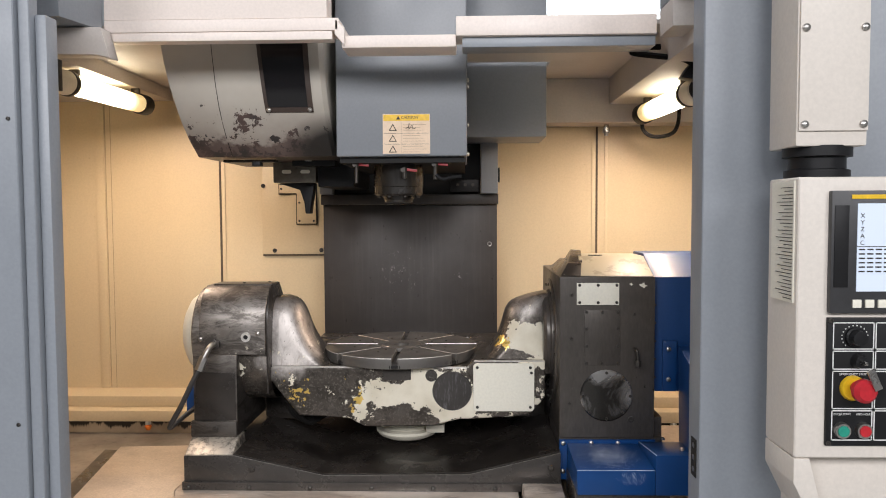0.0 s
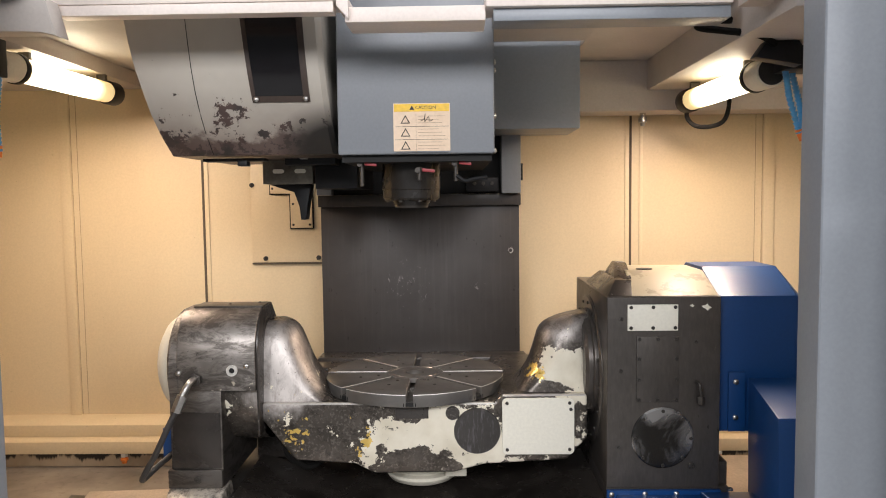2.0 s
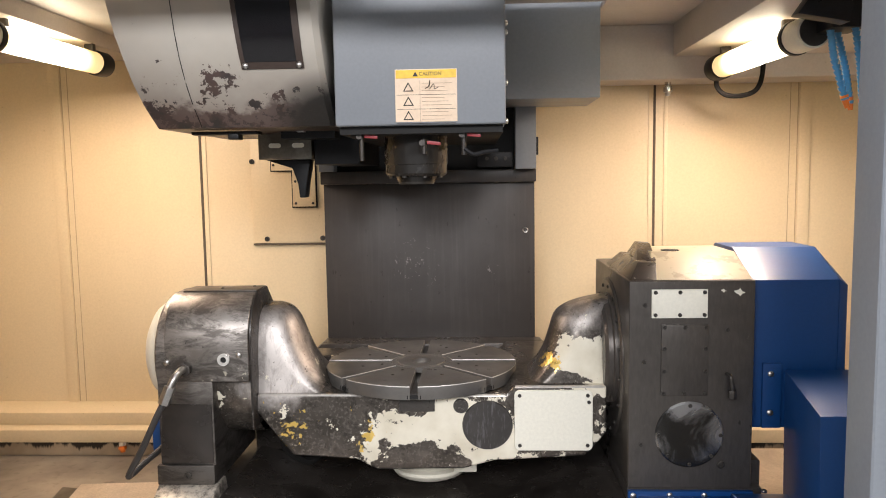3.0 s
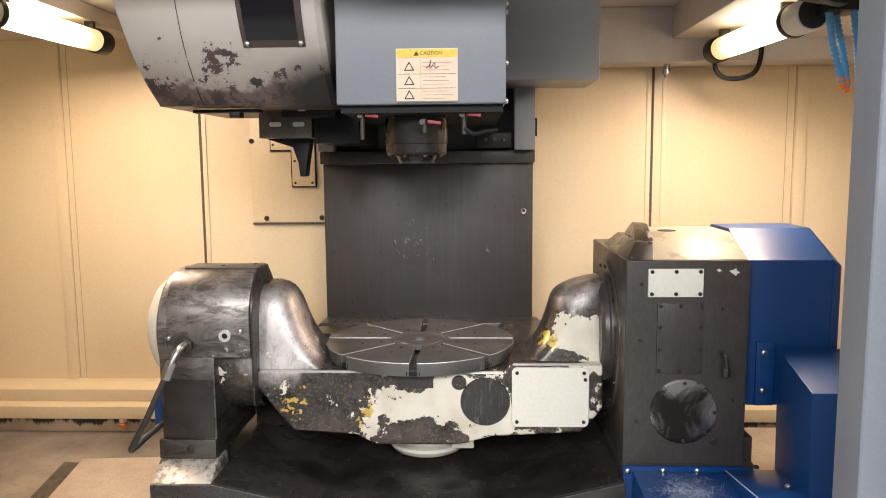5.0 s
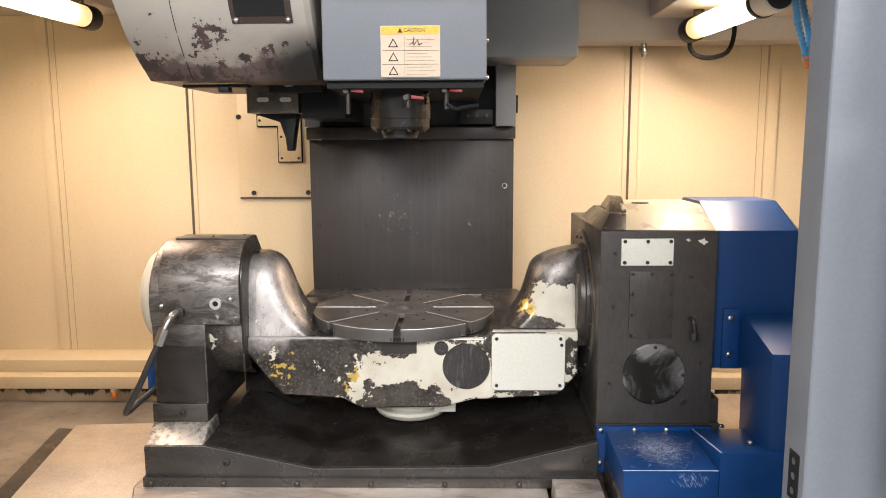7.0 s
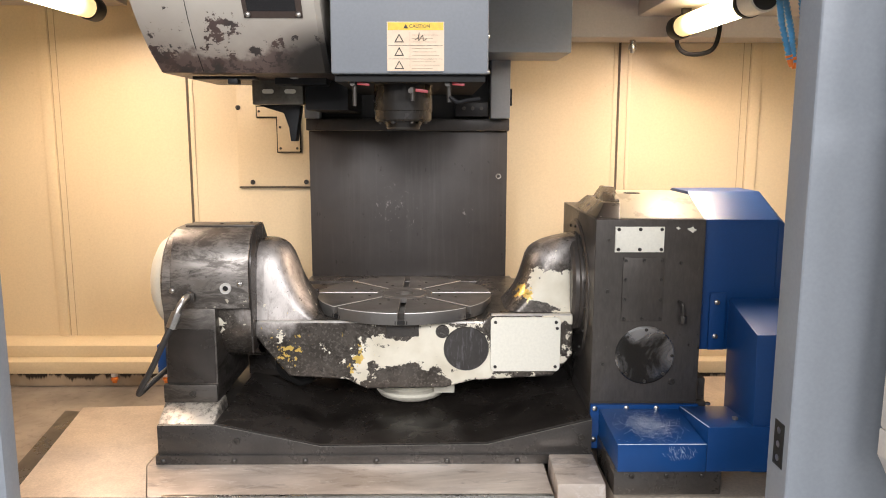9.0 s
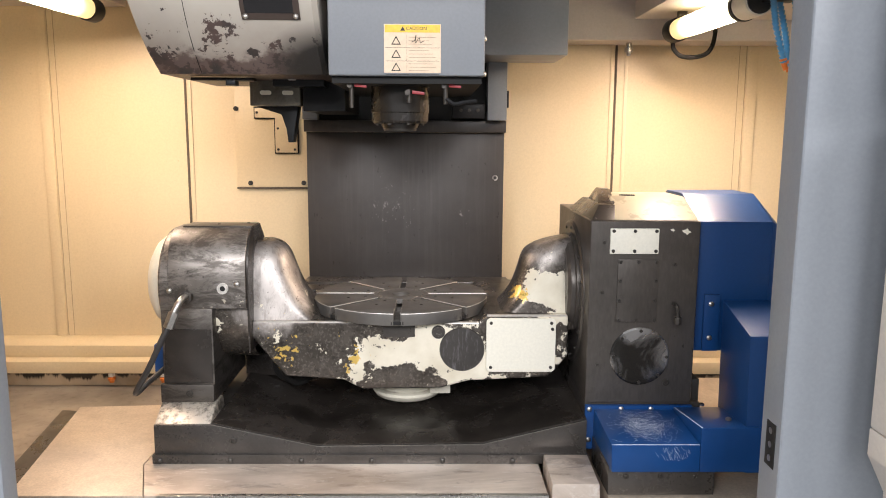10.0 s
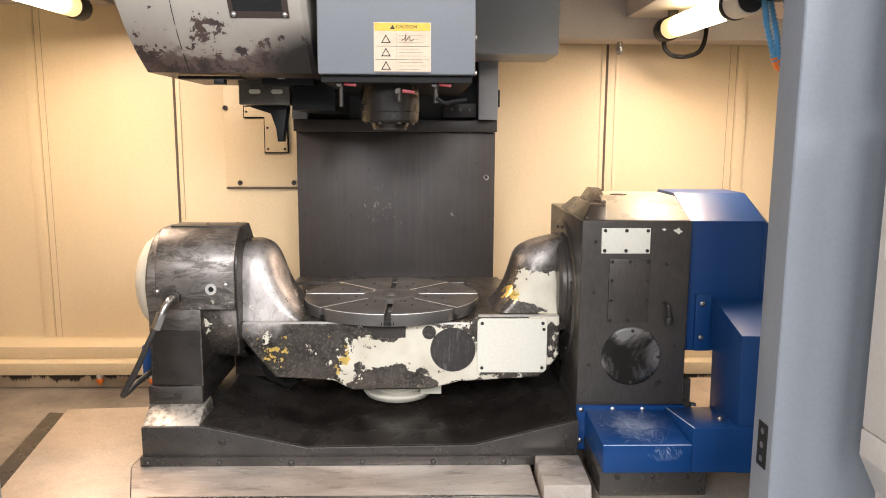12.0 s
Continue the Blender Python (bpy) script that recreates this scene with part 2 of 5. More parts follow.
def make_blue():
    """Blue gloss paint with fine white scratches on the step covers."""
    n = Net("scratched_blue_paint")
    col = n.mix(n.ramp(n.noise(9, 4), 0.3, 0.7), (0.005, 0.046, 0.175), (0.008, 0.060, 0.215))
    n.b.inputs["Specular IOR Level"].default_value = 0.3
    return n.done(col, 0.3, 0.0, n.noise(120, 2), 0.05, 0.0006, 0.1)


def make_chipped():
    """Cream paint flaking off oiled iron, with specks of yellow filler."""
    n = Net("flaked_cream_on_iron")
    edge = n.math("ADD", n.math("MULTIPLY", n.noise(11, 5, 0.6), 0.47), n.math("MULTIPLY", n.noise(36, 8, 0.68), 0.53))
    grain = n.noise(150, 4)
    iron = n.mix(n.ramp(n.noise(11, 6, 0.62), 0.35, 0.7), (0.112, 0.096, 0.081), (0.036, 0.030, 0.024))
    iron = n.mix(n.math("MULTIPLY", n.ramp(grain, 0.52, 0.62), 0.6), iron, (0.20, 0.178, 0.155))
    iron = n.mix(n.ramp(n.noise(60, 6, 0.7), 0.55, 0.63, 0.0, 0.6), iron, (0.022, 0.018, 0.015))
    cream = n.mix(n.ramp(n.noise(14, 4), 0.35, 0.75), (0.80, 0.75, 0.62), (0.62, 0.56, 0.43))
    m = n.math("MULTIPLY", n.blob(-0.10, 2.73, 0.99, 0.20, 0.14, 0.16), 1.6)
    m = n.math("ADD", m, n.math("MULTIPLY", n.blob(0.10, 2.73, 0.98, 0.22, 0.14, 0.17), 1.75))
    m = n.math("ADD", m, n.math("MULTIPLY", n.blob(0.335, 2.74, 1.03, 0.05, 0.10, 0.12), 0.9))
    m = n.math("ADD", m, n.math("MULTIPLY", n.blob(0.31, 2.78, 1.14, 0.12, 0.14, 0.085), 2.8))
    m = n.math("ADD", m, n.math("MULTIPLY", n.blob(-0.40, 2.80, 1.09, 0.10, 0.10, 0.05), 0.3))
    m = n.math("ADD", m, n.math("MULTIPLY", n.blob(-0.60, 2.75, 1.085, 0.10, 0.16, 0.09), 1.3))
    m = n.math("SUBTRACT", m, n.math("MULTIPLY", n.blob(0.20, 2.77, 1.105, 0.18, 0.05, 0.022), 3.0))
    # Cream left off the deck, so dark iron carries the shade under the turntable.
    m = n.math("SUBTRACT", m, n.math("MULTIPLY", n.blob(0.08, 2.98, 1.09, 0.32, 0.23, 0.05), 6.0))
    m = n.math("SUBTRACT", m, n.math("MULTIPLY", n.blob(-0.06, 2.73, 0.925, 0.11, 0.12, 0.055), 2.4))
    m = n.math("SUBTRACT", m, n.math("MULTIPLY", n.blob(-0.10, 2.73, 1.06, 0.06, 0.10, 0.045), 2.6))
    m = n.math("SUBTRACT", m, 0.3)
    mask = n.ramp(n.math("ADD", m, n.math("MULTIPLY", n.math("SUBTRACT", edge, 0.5), 7.4)), 0.50, 0.53)
    spots = n.math("MULTIPLY", n.blob(-0.40, 2.73, 1.00, 0.10, 0.15, 0.11), 0.9)
    spots = n.math("ADD", spots, n.math("MULTIPLY", n.blob(-0.215, 2.73, 0.985, 0.06, 0.15, 0.09), 0.8))
    spots = n.math("ADD", spots, n.math("MULTIPLY", n.blob(0.225, 2.80, 1.14, 0.055, 0.10, 0.05), 1.35))
    y = n.ramp(n.math("ADD", spots, n.math("MULTIPLY", n.math("SUBTRACT", n.noise(52, 5, 0.6), 0.5), 3.6)), 0.90, 0.94)
    y = n.math("MULTIPLY", y, n.ramp(spots, 0.02, 0.12))
    # Bare metal on both arms, coloured brighter to paint in their sheen.
    bare = n.math("ADD", n.math("MULTIPLY", n.blob(-0.42, 2.76, 1.17, 0.14, 0.16, 0.17), 1.9), n.math("MULTIPLY", n.blob(0.31, 2.82, 1.25, 0.11, 0.12, 0.07), 0.9))
    bare = n.ramp(n.math("ADD", bare, n.math("MULTIPLY", n.math("SUBTRACT", n.noise(24, 7, 0.66), 0.5), 0.9)), 0.15, 0.75, smooth=True)
    worn = n.mix(n.ramp(n.noise(34, 8, 0.72, (1, 1, 0.5), 0.5), 0.45, 0.62), (0.60, 0.555, 0.52), (0.36, 0.325, 0.30))
    worn = n.mix(n.ramp(n.noise(110, 4, 0.6), 0.66, 0.69, 0.0, 0.7), worn, (0.05, 0.042, 0.036))
    iron = n.mix(n.math("MULTIPLY", bare, 0.9), iron, worn)
    col = n.mix(mask, iron, cream)
    flecks = n.math("MULTIPLY", n.ramp(n.noise(80, 4, 0.6), 0.685, 0.70), n.ramp(n.noise(7, 3), 0.45, 0.6))
    col = n.mix(n.math("MULTIPLY", flecks, 0.8), col, (0.60, 0.55, 0.45))
    col = n.mix(y, col, (0.72, 0.50, 0.13))
    bump = n.math("ADD", n.math("MULTIPLY", mask, 0.8), n.math("MULTIPLY", grain, 0.35))
    rough = n.ramp(n.noise(11, 6, 0.62), 0.3, 0.7, 0.22, 0.38)
    rough = n.math("ADD", rough, n.math("MULTIPLY", bare, 0.22))
    rough = n.mix(mask, rough, 0.5)
    return n.done(col, rough, n.math("MULTIPLY", n.math("SUBTRACT", 1.0, mask), n.ramp(bare, 0.0, 1.0, 0.5, 0.8)), bump, 0.35, 0.0012)


def make_support():
    """Bare oiled iron, wiped to a soft sheen, with streaky dark stains, fine scuffs and painted lower shade."""
    n = Net("mottled_bare_iron")
    a, b, g = n.noise(17, 10, 0.74, (0.55, 0.55, 1.5), 0.6), n.noise(6, 5, 0.6), n.noise(190, 4)
    fine = n.noise(70, 6, 0.7, (0.5, 0.5, 1.4))
    col = n.mix(n.ramp(b, 0.35, 0.65), (0.40, 0.365, 0.335), (0.25, 0.225, 0.20))
    col = n.mix(n.ramp(a, 0.44, 0.60, 0.0, 0.85, smooth=True), col, (0.075, 0.065, 0.056))
    col = n.mix(n.ramp(fine, 0.50, 0.68, 0.0, 0.45), col, (0.10, 0.088, 0.076))
    pits = n.ramp(n.noise(120, 4, 0.6), 0.66, 0.70, 0.0, 0.6)
    col = n.mix(pits, col, (0.03, 0.026, 0.022))
    scuff = n.ramp(n.noise(60, 5, 0.65, (0.35, 0.35, 1.6)), 0.63, 0.70)
    col = n.mix(n.math("MULTIPLY", scuff, 0.45), col, (0.50, 0.47, 0.42))
    # Shade on the support's lower half is painted in, darker below z 1.19.
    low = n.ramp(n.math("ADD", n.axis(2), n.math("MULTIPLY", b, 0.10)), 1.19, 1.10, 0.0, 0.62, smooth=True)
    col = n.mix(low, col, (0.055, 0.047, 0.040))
    chip = n.ramp(n.math("ADD", n.noise(75, 4, 0.6), n.math("MULTIPLY", n.blob(-0.52, 2.72, 1.12, 0.16, 0.2, 0.13), 0.09)), 0.735, 0.75)
    col = n.mix(n.math("MULTIPLY", chip, 0.9), col, (0.66, 0.61, 0.50))
    return n.done(col, n.ramp(a, 0.4, 0.62, 0.32, 0.48), 0.75, n.math("ADD", g, a), 0.14, 0.0008)


def make_drum():
    """Beige magazine cover, darker and browner downwards, its lower edge stained and flaked to a red-brown primer."""
    n = Net("flaked_beige_cover")
    z = n.axis(2)
    edge = n.math("ADD", n.math("MULTIPLY", n.noise(20, 6, 0.65), 0.55), n.math("MULTIPLY", n.noise(55, 8, 0.7), 0.45))
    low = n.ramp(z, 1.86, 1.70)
    base = n.mix(n.ramp(n.noise(5, 4), 0.3, 0.75), (0.52, 0.485, 0.425), (0.42, 0.385, 0.33))
    primer = n.mix(n.ramp(n.noise(22, 5), 0.4, 0.65), (0.085, 0.055, 0.048), (0.035, 0.031, 0.030))
    m = n.math("ADD", n.math("MULTIPLY", low, 0.95), n.math("MULTIPLY", n.math("SUBTRACT", edge, 0.5), 4.6))
    m = n.math("ADD", m, n.math("MULTIPLY", n.blob(-0.53, 2.66, 1.80, 0.085, 0.2, 0.08), 0.62))
    m = n.math("ADD", m, n.math("MULTIPLY", n.blob(-0.545, 2.66, 1.89, 0.05, 0.2, 0.035), 0.45))
    mask = n.ramp(m, 0.82, 0.87)
    mask = n.math("MULTIPLY", mask, n.ramp(z, 1.935, 1.90))
    # Near-black patch at the lower right corner.
    corner_dark = n.math("MULTIPLY", n.blob(-0.27, 2.74, 1.71, 0.15, 0.2, 0.12), 1.9, clamp=True)
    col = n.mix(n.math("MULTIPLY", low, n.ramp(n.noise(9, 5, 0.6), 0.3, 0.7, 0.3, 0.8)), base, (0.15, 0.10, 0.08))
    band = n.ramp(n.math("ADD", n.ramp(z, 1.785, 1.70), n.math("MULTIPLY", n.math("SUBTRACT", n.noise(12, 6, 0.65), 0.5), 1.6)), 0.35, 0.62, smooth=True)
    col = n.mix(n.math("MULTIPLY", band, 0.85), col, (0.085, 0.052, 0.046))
    col = n.mix(mask, col, primer)
    col = n.mix(corner_dark, col, (0.02, 0.018, 0.016))
    return n.done(col, 0.42, 0.0, n.math("MULTIPLY", mask, -1.0), 0.3, 0.001)


def make_scuffed():
    """Scuffed zinc-bright iron foot."""
    n = Net("scuffed_white_iron")
    m = n.ramp(n.math("ADD", n.noise(60, 6, 0.7, (1, 1, 0.6)), n.math("MULTIPLY", n.noise(12, 4), 0.5)), 0.68, 0.9)
    return n.done(n.mix(m, (0.52, 0.47, 0.40), (0.07, 0.06, 0.05)), 0.4, 0.3, m, 0.2, 0.001)


def make_smeared():
    """Dark round cover with fine upright drips and a few grey flecks."""
    n = Net("dripped_dark_cover")
    run = n.noise(120, 6, 0.75, (1, 1, 0.16))
    f = n.ramp(run, 0.52, 0.68, 0.0, 0.6)
    col = n.mix(n.ramp(n.noise(14, 4), 0.35, 0.7), (0.062, 0.056, 0.052), (0.038, 0.034, 0.031))
    return n.done(n.mix(f, col, (0.20, 0.195, 0.20)), 0.42, 0.3, run, 0.2, 0.0008)


def make_oldcream():
    n = Net("worn_top_cream")
    m = n.ramp(n.noise(20, 6, 0.6), 0.56, 0.62)
    n.b.inputs["Specular IOR Level"].default_value = 0.25
    return n.done(n.mix(n.math("MULTIPLY", m, 0.5), (0.46, 0.40, 0.28), (0.20, 0.16, 0.11)), 0.42, 0.0, m, 0.1, 0.0006)


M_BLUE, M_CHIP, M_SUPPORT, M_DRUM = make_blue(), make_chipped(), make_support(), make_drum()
M_SCUFF, M_OLDCREAM, M_SMEAR = make_scuffed(), make_oldcream(), make_smeared()

# ---------- mesh helpers ----------
ORIGIN = {}


def axis_map(axis):
    """Maps (u, v, along) to x, y, z for a shape that runs along the axis."""
    return {"x": lambda u, v, w: (w, u, v), "y": lambda u, v, w: (u, w, v), "z": lambda u, v, w: (u, v, w)}[axis]


def round_edges(bm, bev, seg=2, over=25):
    if bev > 0:
        bmesh.ops.recalc_face_normals(bm, faces=bm.faces)
        sharp = [e for e in bm.edges if len(e.link_faces) == 2 and e.calc_face_angle(0) > radians(over)]
        bmesh.ops.bevel(bm, geom=sharp, offset=bev, segments=seg, profile=0.6, affect="EDGES", clamp_overlap=True)
    return bm


def prism(poly, axis, a, b, bev=0.002, seg=2, bm=None):
    """A polygon in the two other axes, drawn out along the axis from a to b."""
    own = bmesh.new()
    to = axis_map(axis)
    lo = [own.verts.new(to(u, v, a)) for u, v in poly]
    hi = [own.verts.new(to(u, v, b)) for u, v in poly]
    own.faces.new(lo)
    own.faces.new(hi[::-1])
    for i in range(len(poly)):
        j = (i + 1) % len(poly)
        own.faces.new((lo[j], lo[i], hi[i], hi[j]))
    round_edges(own, bev, seg)
    bmesh.ops.recalc_face_normals(own, faces=own.faces)
    return joined(bm, own)


def joined(bm, own):
    if bm is None:
        return own
    me = bpy.data.meshes.new("tmp")
    own.to_mesh(me)
    own.free()
    bm.from_mesh(me)
    bpy.data.meshes.remove(me)
    return bm


def box(x0, x1, y0, y1, z0, z1, bev=0.002, seg=2, bm=None):
    return prism([(x0, y0), (x1, y0), (x1, y1), (x0, y1)], "z", z0, z1, bev, seg, bm)


def hull(front, back, bev=0.002, seg=2, bm=None):
    """A closed solid between two rings of as many corners."""
    own = bmesh.new()
    a, b = [own.verts.new(p) for p in front], [own.verts.new(p) for p in back]
    own.faces.new(a)
    own.faces.new(b[::-1])
    for i in range(len(a)):
        j = (i + 1) % len(a)
        own.faces.new((a[j], a[i], b[i], b[j]))
    round_edges(own, bev, seg)
    bmesh.ops.recalc_face_normals(own, faces=own.faces)
    return joined(bm, own)


def lathe(profile, centre, axis="z", seg=48, bm=None):
    """Turns (radius, height) pairs round an axis through the centre."""
    own = bmesh.new()
    to = axis_map(axis)
    c = Vector(centre)
    rings = []
    for r, h in profile:
        if r < 1e-6:
            rings.append([own.verts.new(c + Vector(to(0, 0, h)))])
        else:
            rings.append([own.verts.new(c + Vector(to(r * math.cos(2 * math.pi * i / seg), r * math.sin(2 * math.pi * i / seg), h))) for i in range(seg)])
    for a, b in zip(rings, rings[1:]):
        for i in range(seg):
            j = (i + 1) % seg
            if len(a) == 1 and len(b) > 1:
                own.faces.new((a[0], b[i], b[j]))
            elif len(b) == 1 and len(a) > 1:
                own.faces.new((a[i], a[j], b[0]))
            elif len(a) > 1:
                own.faces.new((a[i], a[j], b[j], b[i]))
    bmesh.ops.recalc_face_normals(own, faces=own.faces)
    return joined(bm, own)


def rod(p, q, r, seg=24, r2=None, bm=None, bev=0.0):
    """A round bar from p to q."""
    own = bmesh.new()
    p, q = Vector(p), Vector(q)
    bmesh.ops.create_cone(own, cap_ends=True, segments=seg, radius1=r, radius2=r if r2 is None else r2, depth=(q - p).length)
    turn = (q - p).to_track_quat("Z", "Y").to_matrix().to_4x4()
    bmesh.ops.transform(own, matrix=Matrix.Translation((p + q) / 2) @ turn, verts=own.verts)
    round_edges(own, bev, 2, 50)
    return joined(bm, own)


def pipe(points, r, seg=10, steps=6, bm=None):
    """A hose along a smooth line through the points."""
    pts = [Vector(p) for p in points]
    line = []
    for i in range(len(pts) - 1):
        p0, p1, p2, p3 = pts[max(i - 1, 0)], pts[i], pts[i + 1], pts[min(i + 2, len(pts) - 1)]
        for k in range(steps):
            t = k / steps
            line.append(0.5 * ((2 * p1) + (p2 - p0) * t + (2 * p0 - 5 * p1 + 4 * p2 - p3) * t * t + (3 * p1 - p0 - 3 * p2 + p3) * t**3))
    line.append(pts[-1])
    own = bmesh.new()
    rings = []
    for i, c in enumerate(line):
        d = (line[min(i + 1, len(line) - 1)] - line[max(i - 1, 0)]).normalized()
        q = d.to_track_quat("Z", "Y")
        rings.append([own.verts.new(c + q @ Vector((r * math.cos(2 * math.pi * k / seg), r * math.sin(2 * math.pi * k / seg), 0))) for k in range(seg)])
    for a, b in zip(rings, rings[1:]):
        for k in range(seg):
            j = (k + 1) % seg
            own.faces.new((a[k], a[j], b[j], b[k]))
    own.faces.new(rings[0][::-1])
    own.faces.new(rings[-1])
    bmesh.ops.recalc_face_normals(own, faces=own.faces)
    return joined(bm, own)


def mesh_of(name, bm, material, origin=(0, 0, 0)):
    bmesh.ops.translate(bm, verts=bm.verts, vec=-Vector(origin))
    me = bpy.data.meshes.new(name)
    bm.to_mesh(me)
    bm.free()
    me.materials.append(material)
    me.shade_smooth()
    me.set_sharp_from_angle(angle=radians(32))
    return me


def thing(name, origin, label, category, group="", kind="", shift=(0, 0, 0)):
    """An empty at the thing's base, to which its parts belong."""
    ob = tagged(new(name), label, category, group, kind)
    ob.location = Vector(origin) + Vector(shift)
    ob.empty_display_size = 0.05
    ORIGIN[ob] = Vector(origin)
    return ob


def part(name, bm, material, parent, label=""):
    ob = new(name, mesh_of(name, bm, material, ORIGIN[parent]))
    ob.parent = parent
    ORIGIN[ob] = ORIGIN[parent]
    return tagged(ob, label)


def bright_edges(ob, material, test):
    """Bright material on the narrow bevels that the test picks by their normal: bare wear, and painted glints on the
    table.
    """
    ob.data.materials.append(material)
    for f in ob.data.polygons:
        if test(f.normal):
            f.material_index = len(ob.data.materials) - 1
    return ob


def solid(name, bm, material, label, category, group="", kind=""):
    """A thing of one mesh."""
    zs = [v.co for v in bm.verts]
    o = (sum(v.x for v in zs) / len(zs), sum(v.y for v in zs) / len(zs), min(v.z for v in zs))
    ob = new(name, mesh_of(name, bm, material, o))
    ob.location = o
    ORIGIN[ob] = Vector(o)
    return tagged(ob, label, category, group, kind)


def bolt_mesh(name, r, material, socket=True):
    h = 0.55 * r
    prof = [(0, -0.002), (r, -0.002), (r, h * 0.8), (r * 0.85, h)]
    prof += [(r * 0.5, h), (r * 0.5, h * 0.25), (0, h * 0.25)] if socket else [(r * 0.5, h * 1.4), (0, h * 1.5)]
    return mesh_of(name, lathe(prof, (0, 0, 0), "z", 14), material)


BOLT_S, BOLT_M, BOLT_L = (bolt_mesh("bolt", r, M_BOLT) for r in (0.0042, 0.006, 0.0085))
BOLT_B = bolt_mesh("bolt", 0.0065, M_STEEL, False)
BOLT_D = bolt_mesh("bolt", 0.0065, M_BOLT, False)
TOWARD = Euler((radians(90), 0, 0))


def bolts(parent, places, me=None, name="bolt", turn=TOWARD):
    for p in places:
        ob = new(name, me or BOLT_S)
        ob.parent = parent
        ob.location = Vector(p) - ORIGIN[parent]
        ob.rotation_euler = turn


def rounded_rect(x0, x1, z0, z1, r, n=5):
    pts = []
    for cx, cz, a in ((x1 - r, z1 - r, 0), (x0 + r, z1 - r, 90), (x0 + r, z0 + r, 180), (x1 - r, z0 + r, 270)):
        pts += [(cx + r * math.cos(radians(a + 90 * i / n)), cz + r * math.sin(radians(a + 90 * i / n))) for i in range(n + 1)]
    return pts


def writing(text, size, place, parent, material, turn=(90, 0, 0), name="lettering", align="CENTER"):
    cu = bpy.data.curves.new(name, "FONT")
    cu.body, cu.size, cu.align_x, cu.align_y, cu.extrude = text, size, align, "CENTER", 0.0002
    tmp = bpy.data.objects.new(name, cu)
    scene.collection.objects.link(tmp)
    bpy.context.view_layer.update()
    me = bpy.data.meshes.new_from_object(tmp.evaluated_get(bpy.context.evaluated_depsgraph_get()))
    bpy.data.objects.remove(tmp)
    me.materials.clear()
    me.materials.append(material)
    me.name = name
    ob = new(name, me)
    ob.parent = parent
    ob.matrix_basis = Matrix.Translation(Vector(place) - ORIGIN[parent]) @ pose(0, 0, 0, *turn)
    return ob


# ---------- the shop round the machine ----------
solid("floor", box(-7, 7, -6, 8, -0.1, 0.0, 0), M_CONCRETE, "grey concrete workshop floor", "floor", kind="structure")
solid("wall_far", box(-7, 7, 7.8, 8.0, 0, 5.6, 0), M_SHOP, "grey workshop wall behind the machine", "wall", kind="structure")
solid("wall_near", box(-7, 7, -6.2, -6.0, 0, 5.6, 0), M_SHOP, "grey workshop wall behind the camera", "wall", kind="structure")
solid("wall_west", box(-7.2, -7, -6, 8, 0, 5.6, 0), M_SHOP, "grey workshop side wall", "wall", kind="structure")
solid("wall_east", box(7, 7.2, -6, 8, 0, 5.6, 0), M_SHOP, "grey workshop side wall", "wall", kind="structure")
solid("ceiling_shop", box(-7, 7, -6, 8, 5.6, 5.7, 0), M_SHOP, "plain workshop ceiling", "ceiling", kind="structure")

solid("window_1", box(0.9, 2.1, 7.77, 7.80, 3.2, 4.6, 0), glow("window_daylight", (0.9, 0.95, 1.0), 2.5), "bright workshop window high in the far wall", "window", kind="structure")

# ---------- the machine's enclosure ----------
YB = 3.53
wall = solid("wall_back", box(-1.80, 1.65, YB, YB + 0.06, 0.0, 2.045, 0), M_WALL, "cream enamelled sheet-metal back wall with coolant stains", "wall", kind="structure")
solid("wall_left", box(-1.80, -1.75, 2.2, YB, 0.0, 2.07, 0), M_WALL, "cream enamelled sheet-metal side wall", "wall", kind="structure")
solid("wall_right", box(1.60, 1.65, 2.2, YB, 0.0, 2.07, 0), M_WALL, "cream enamelled sheet-metal side wall", "wall", kind="structure")


def seam(x, z0, z1, side):
    """A joint between two wall sheets: a raised lip beside a dark sealed gap."""
    part("seam_gap", box(x - 0.0038, x + 0.0038, YB - 0.003, YB + 0.01, z0, z1, 0), M_SEAM, wall)
    a, b = sorted((x + 0.006 * side, x + 0.020 * side))
    part("seam_lip", box(a, b, YB - 0.004, YB + 0.01, z0, z1, 0.001), M_WALL, wall)


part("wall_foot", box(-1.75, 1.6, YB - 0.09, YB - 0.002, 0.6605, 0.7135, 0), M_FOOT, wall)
seam(-0.871, 0.79, 2.04, 1)
seam(0.638, 0.79, 1.87, -1)
part("seam_lip", box(0.668, 0.680, YB - 0.004, YB + 0.01, 0.79, 1.87, 0.001), M_WALL, wall)
for x0, far in ((-1.377, 0.060), (1.098, -0.027)):
    part("wall_rib", box(x0, x0 + 0.038, YB - 0.010, YB + 0.01, 0.80, 2.03, 0.003), M_WALL, wall)
    part("rib_foot", box(x0 + 0.004, x0 + 0.034, YB - 0.014, YB - 0.0101, 0.786, 0.799, 0.001), M_SEAM, wall)
    for gx in (x0 - 0.0025, x0 + 0.0385, x0 + far):
        part("rib_gap", box(gx, gx + 0.002, YB - 0.0012, YB + 0.01, 0.80, 2.03, 0), M_GAP, wall)
sheet = part("access_panel", prism([(-0.70, 1.369), (-0.36, 1.369), (-0.36, 1.76), (-0.70, 1.76)], "y", YB - 0.007, YB + 0.01, 0.002), M_WALL, wall)
bolts(sheet, [(-0.652, YB - 0.007, 1.383), (-0.463, YB - 0.007, 1.384), (-0.695, YB - 0.007, 1.643)], BOLT_L)
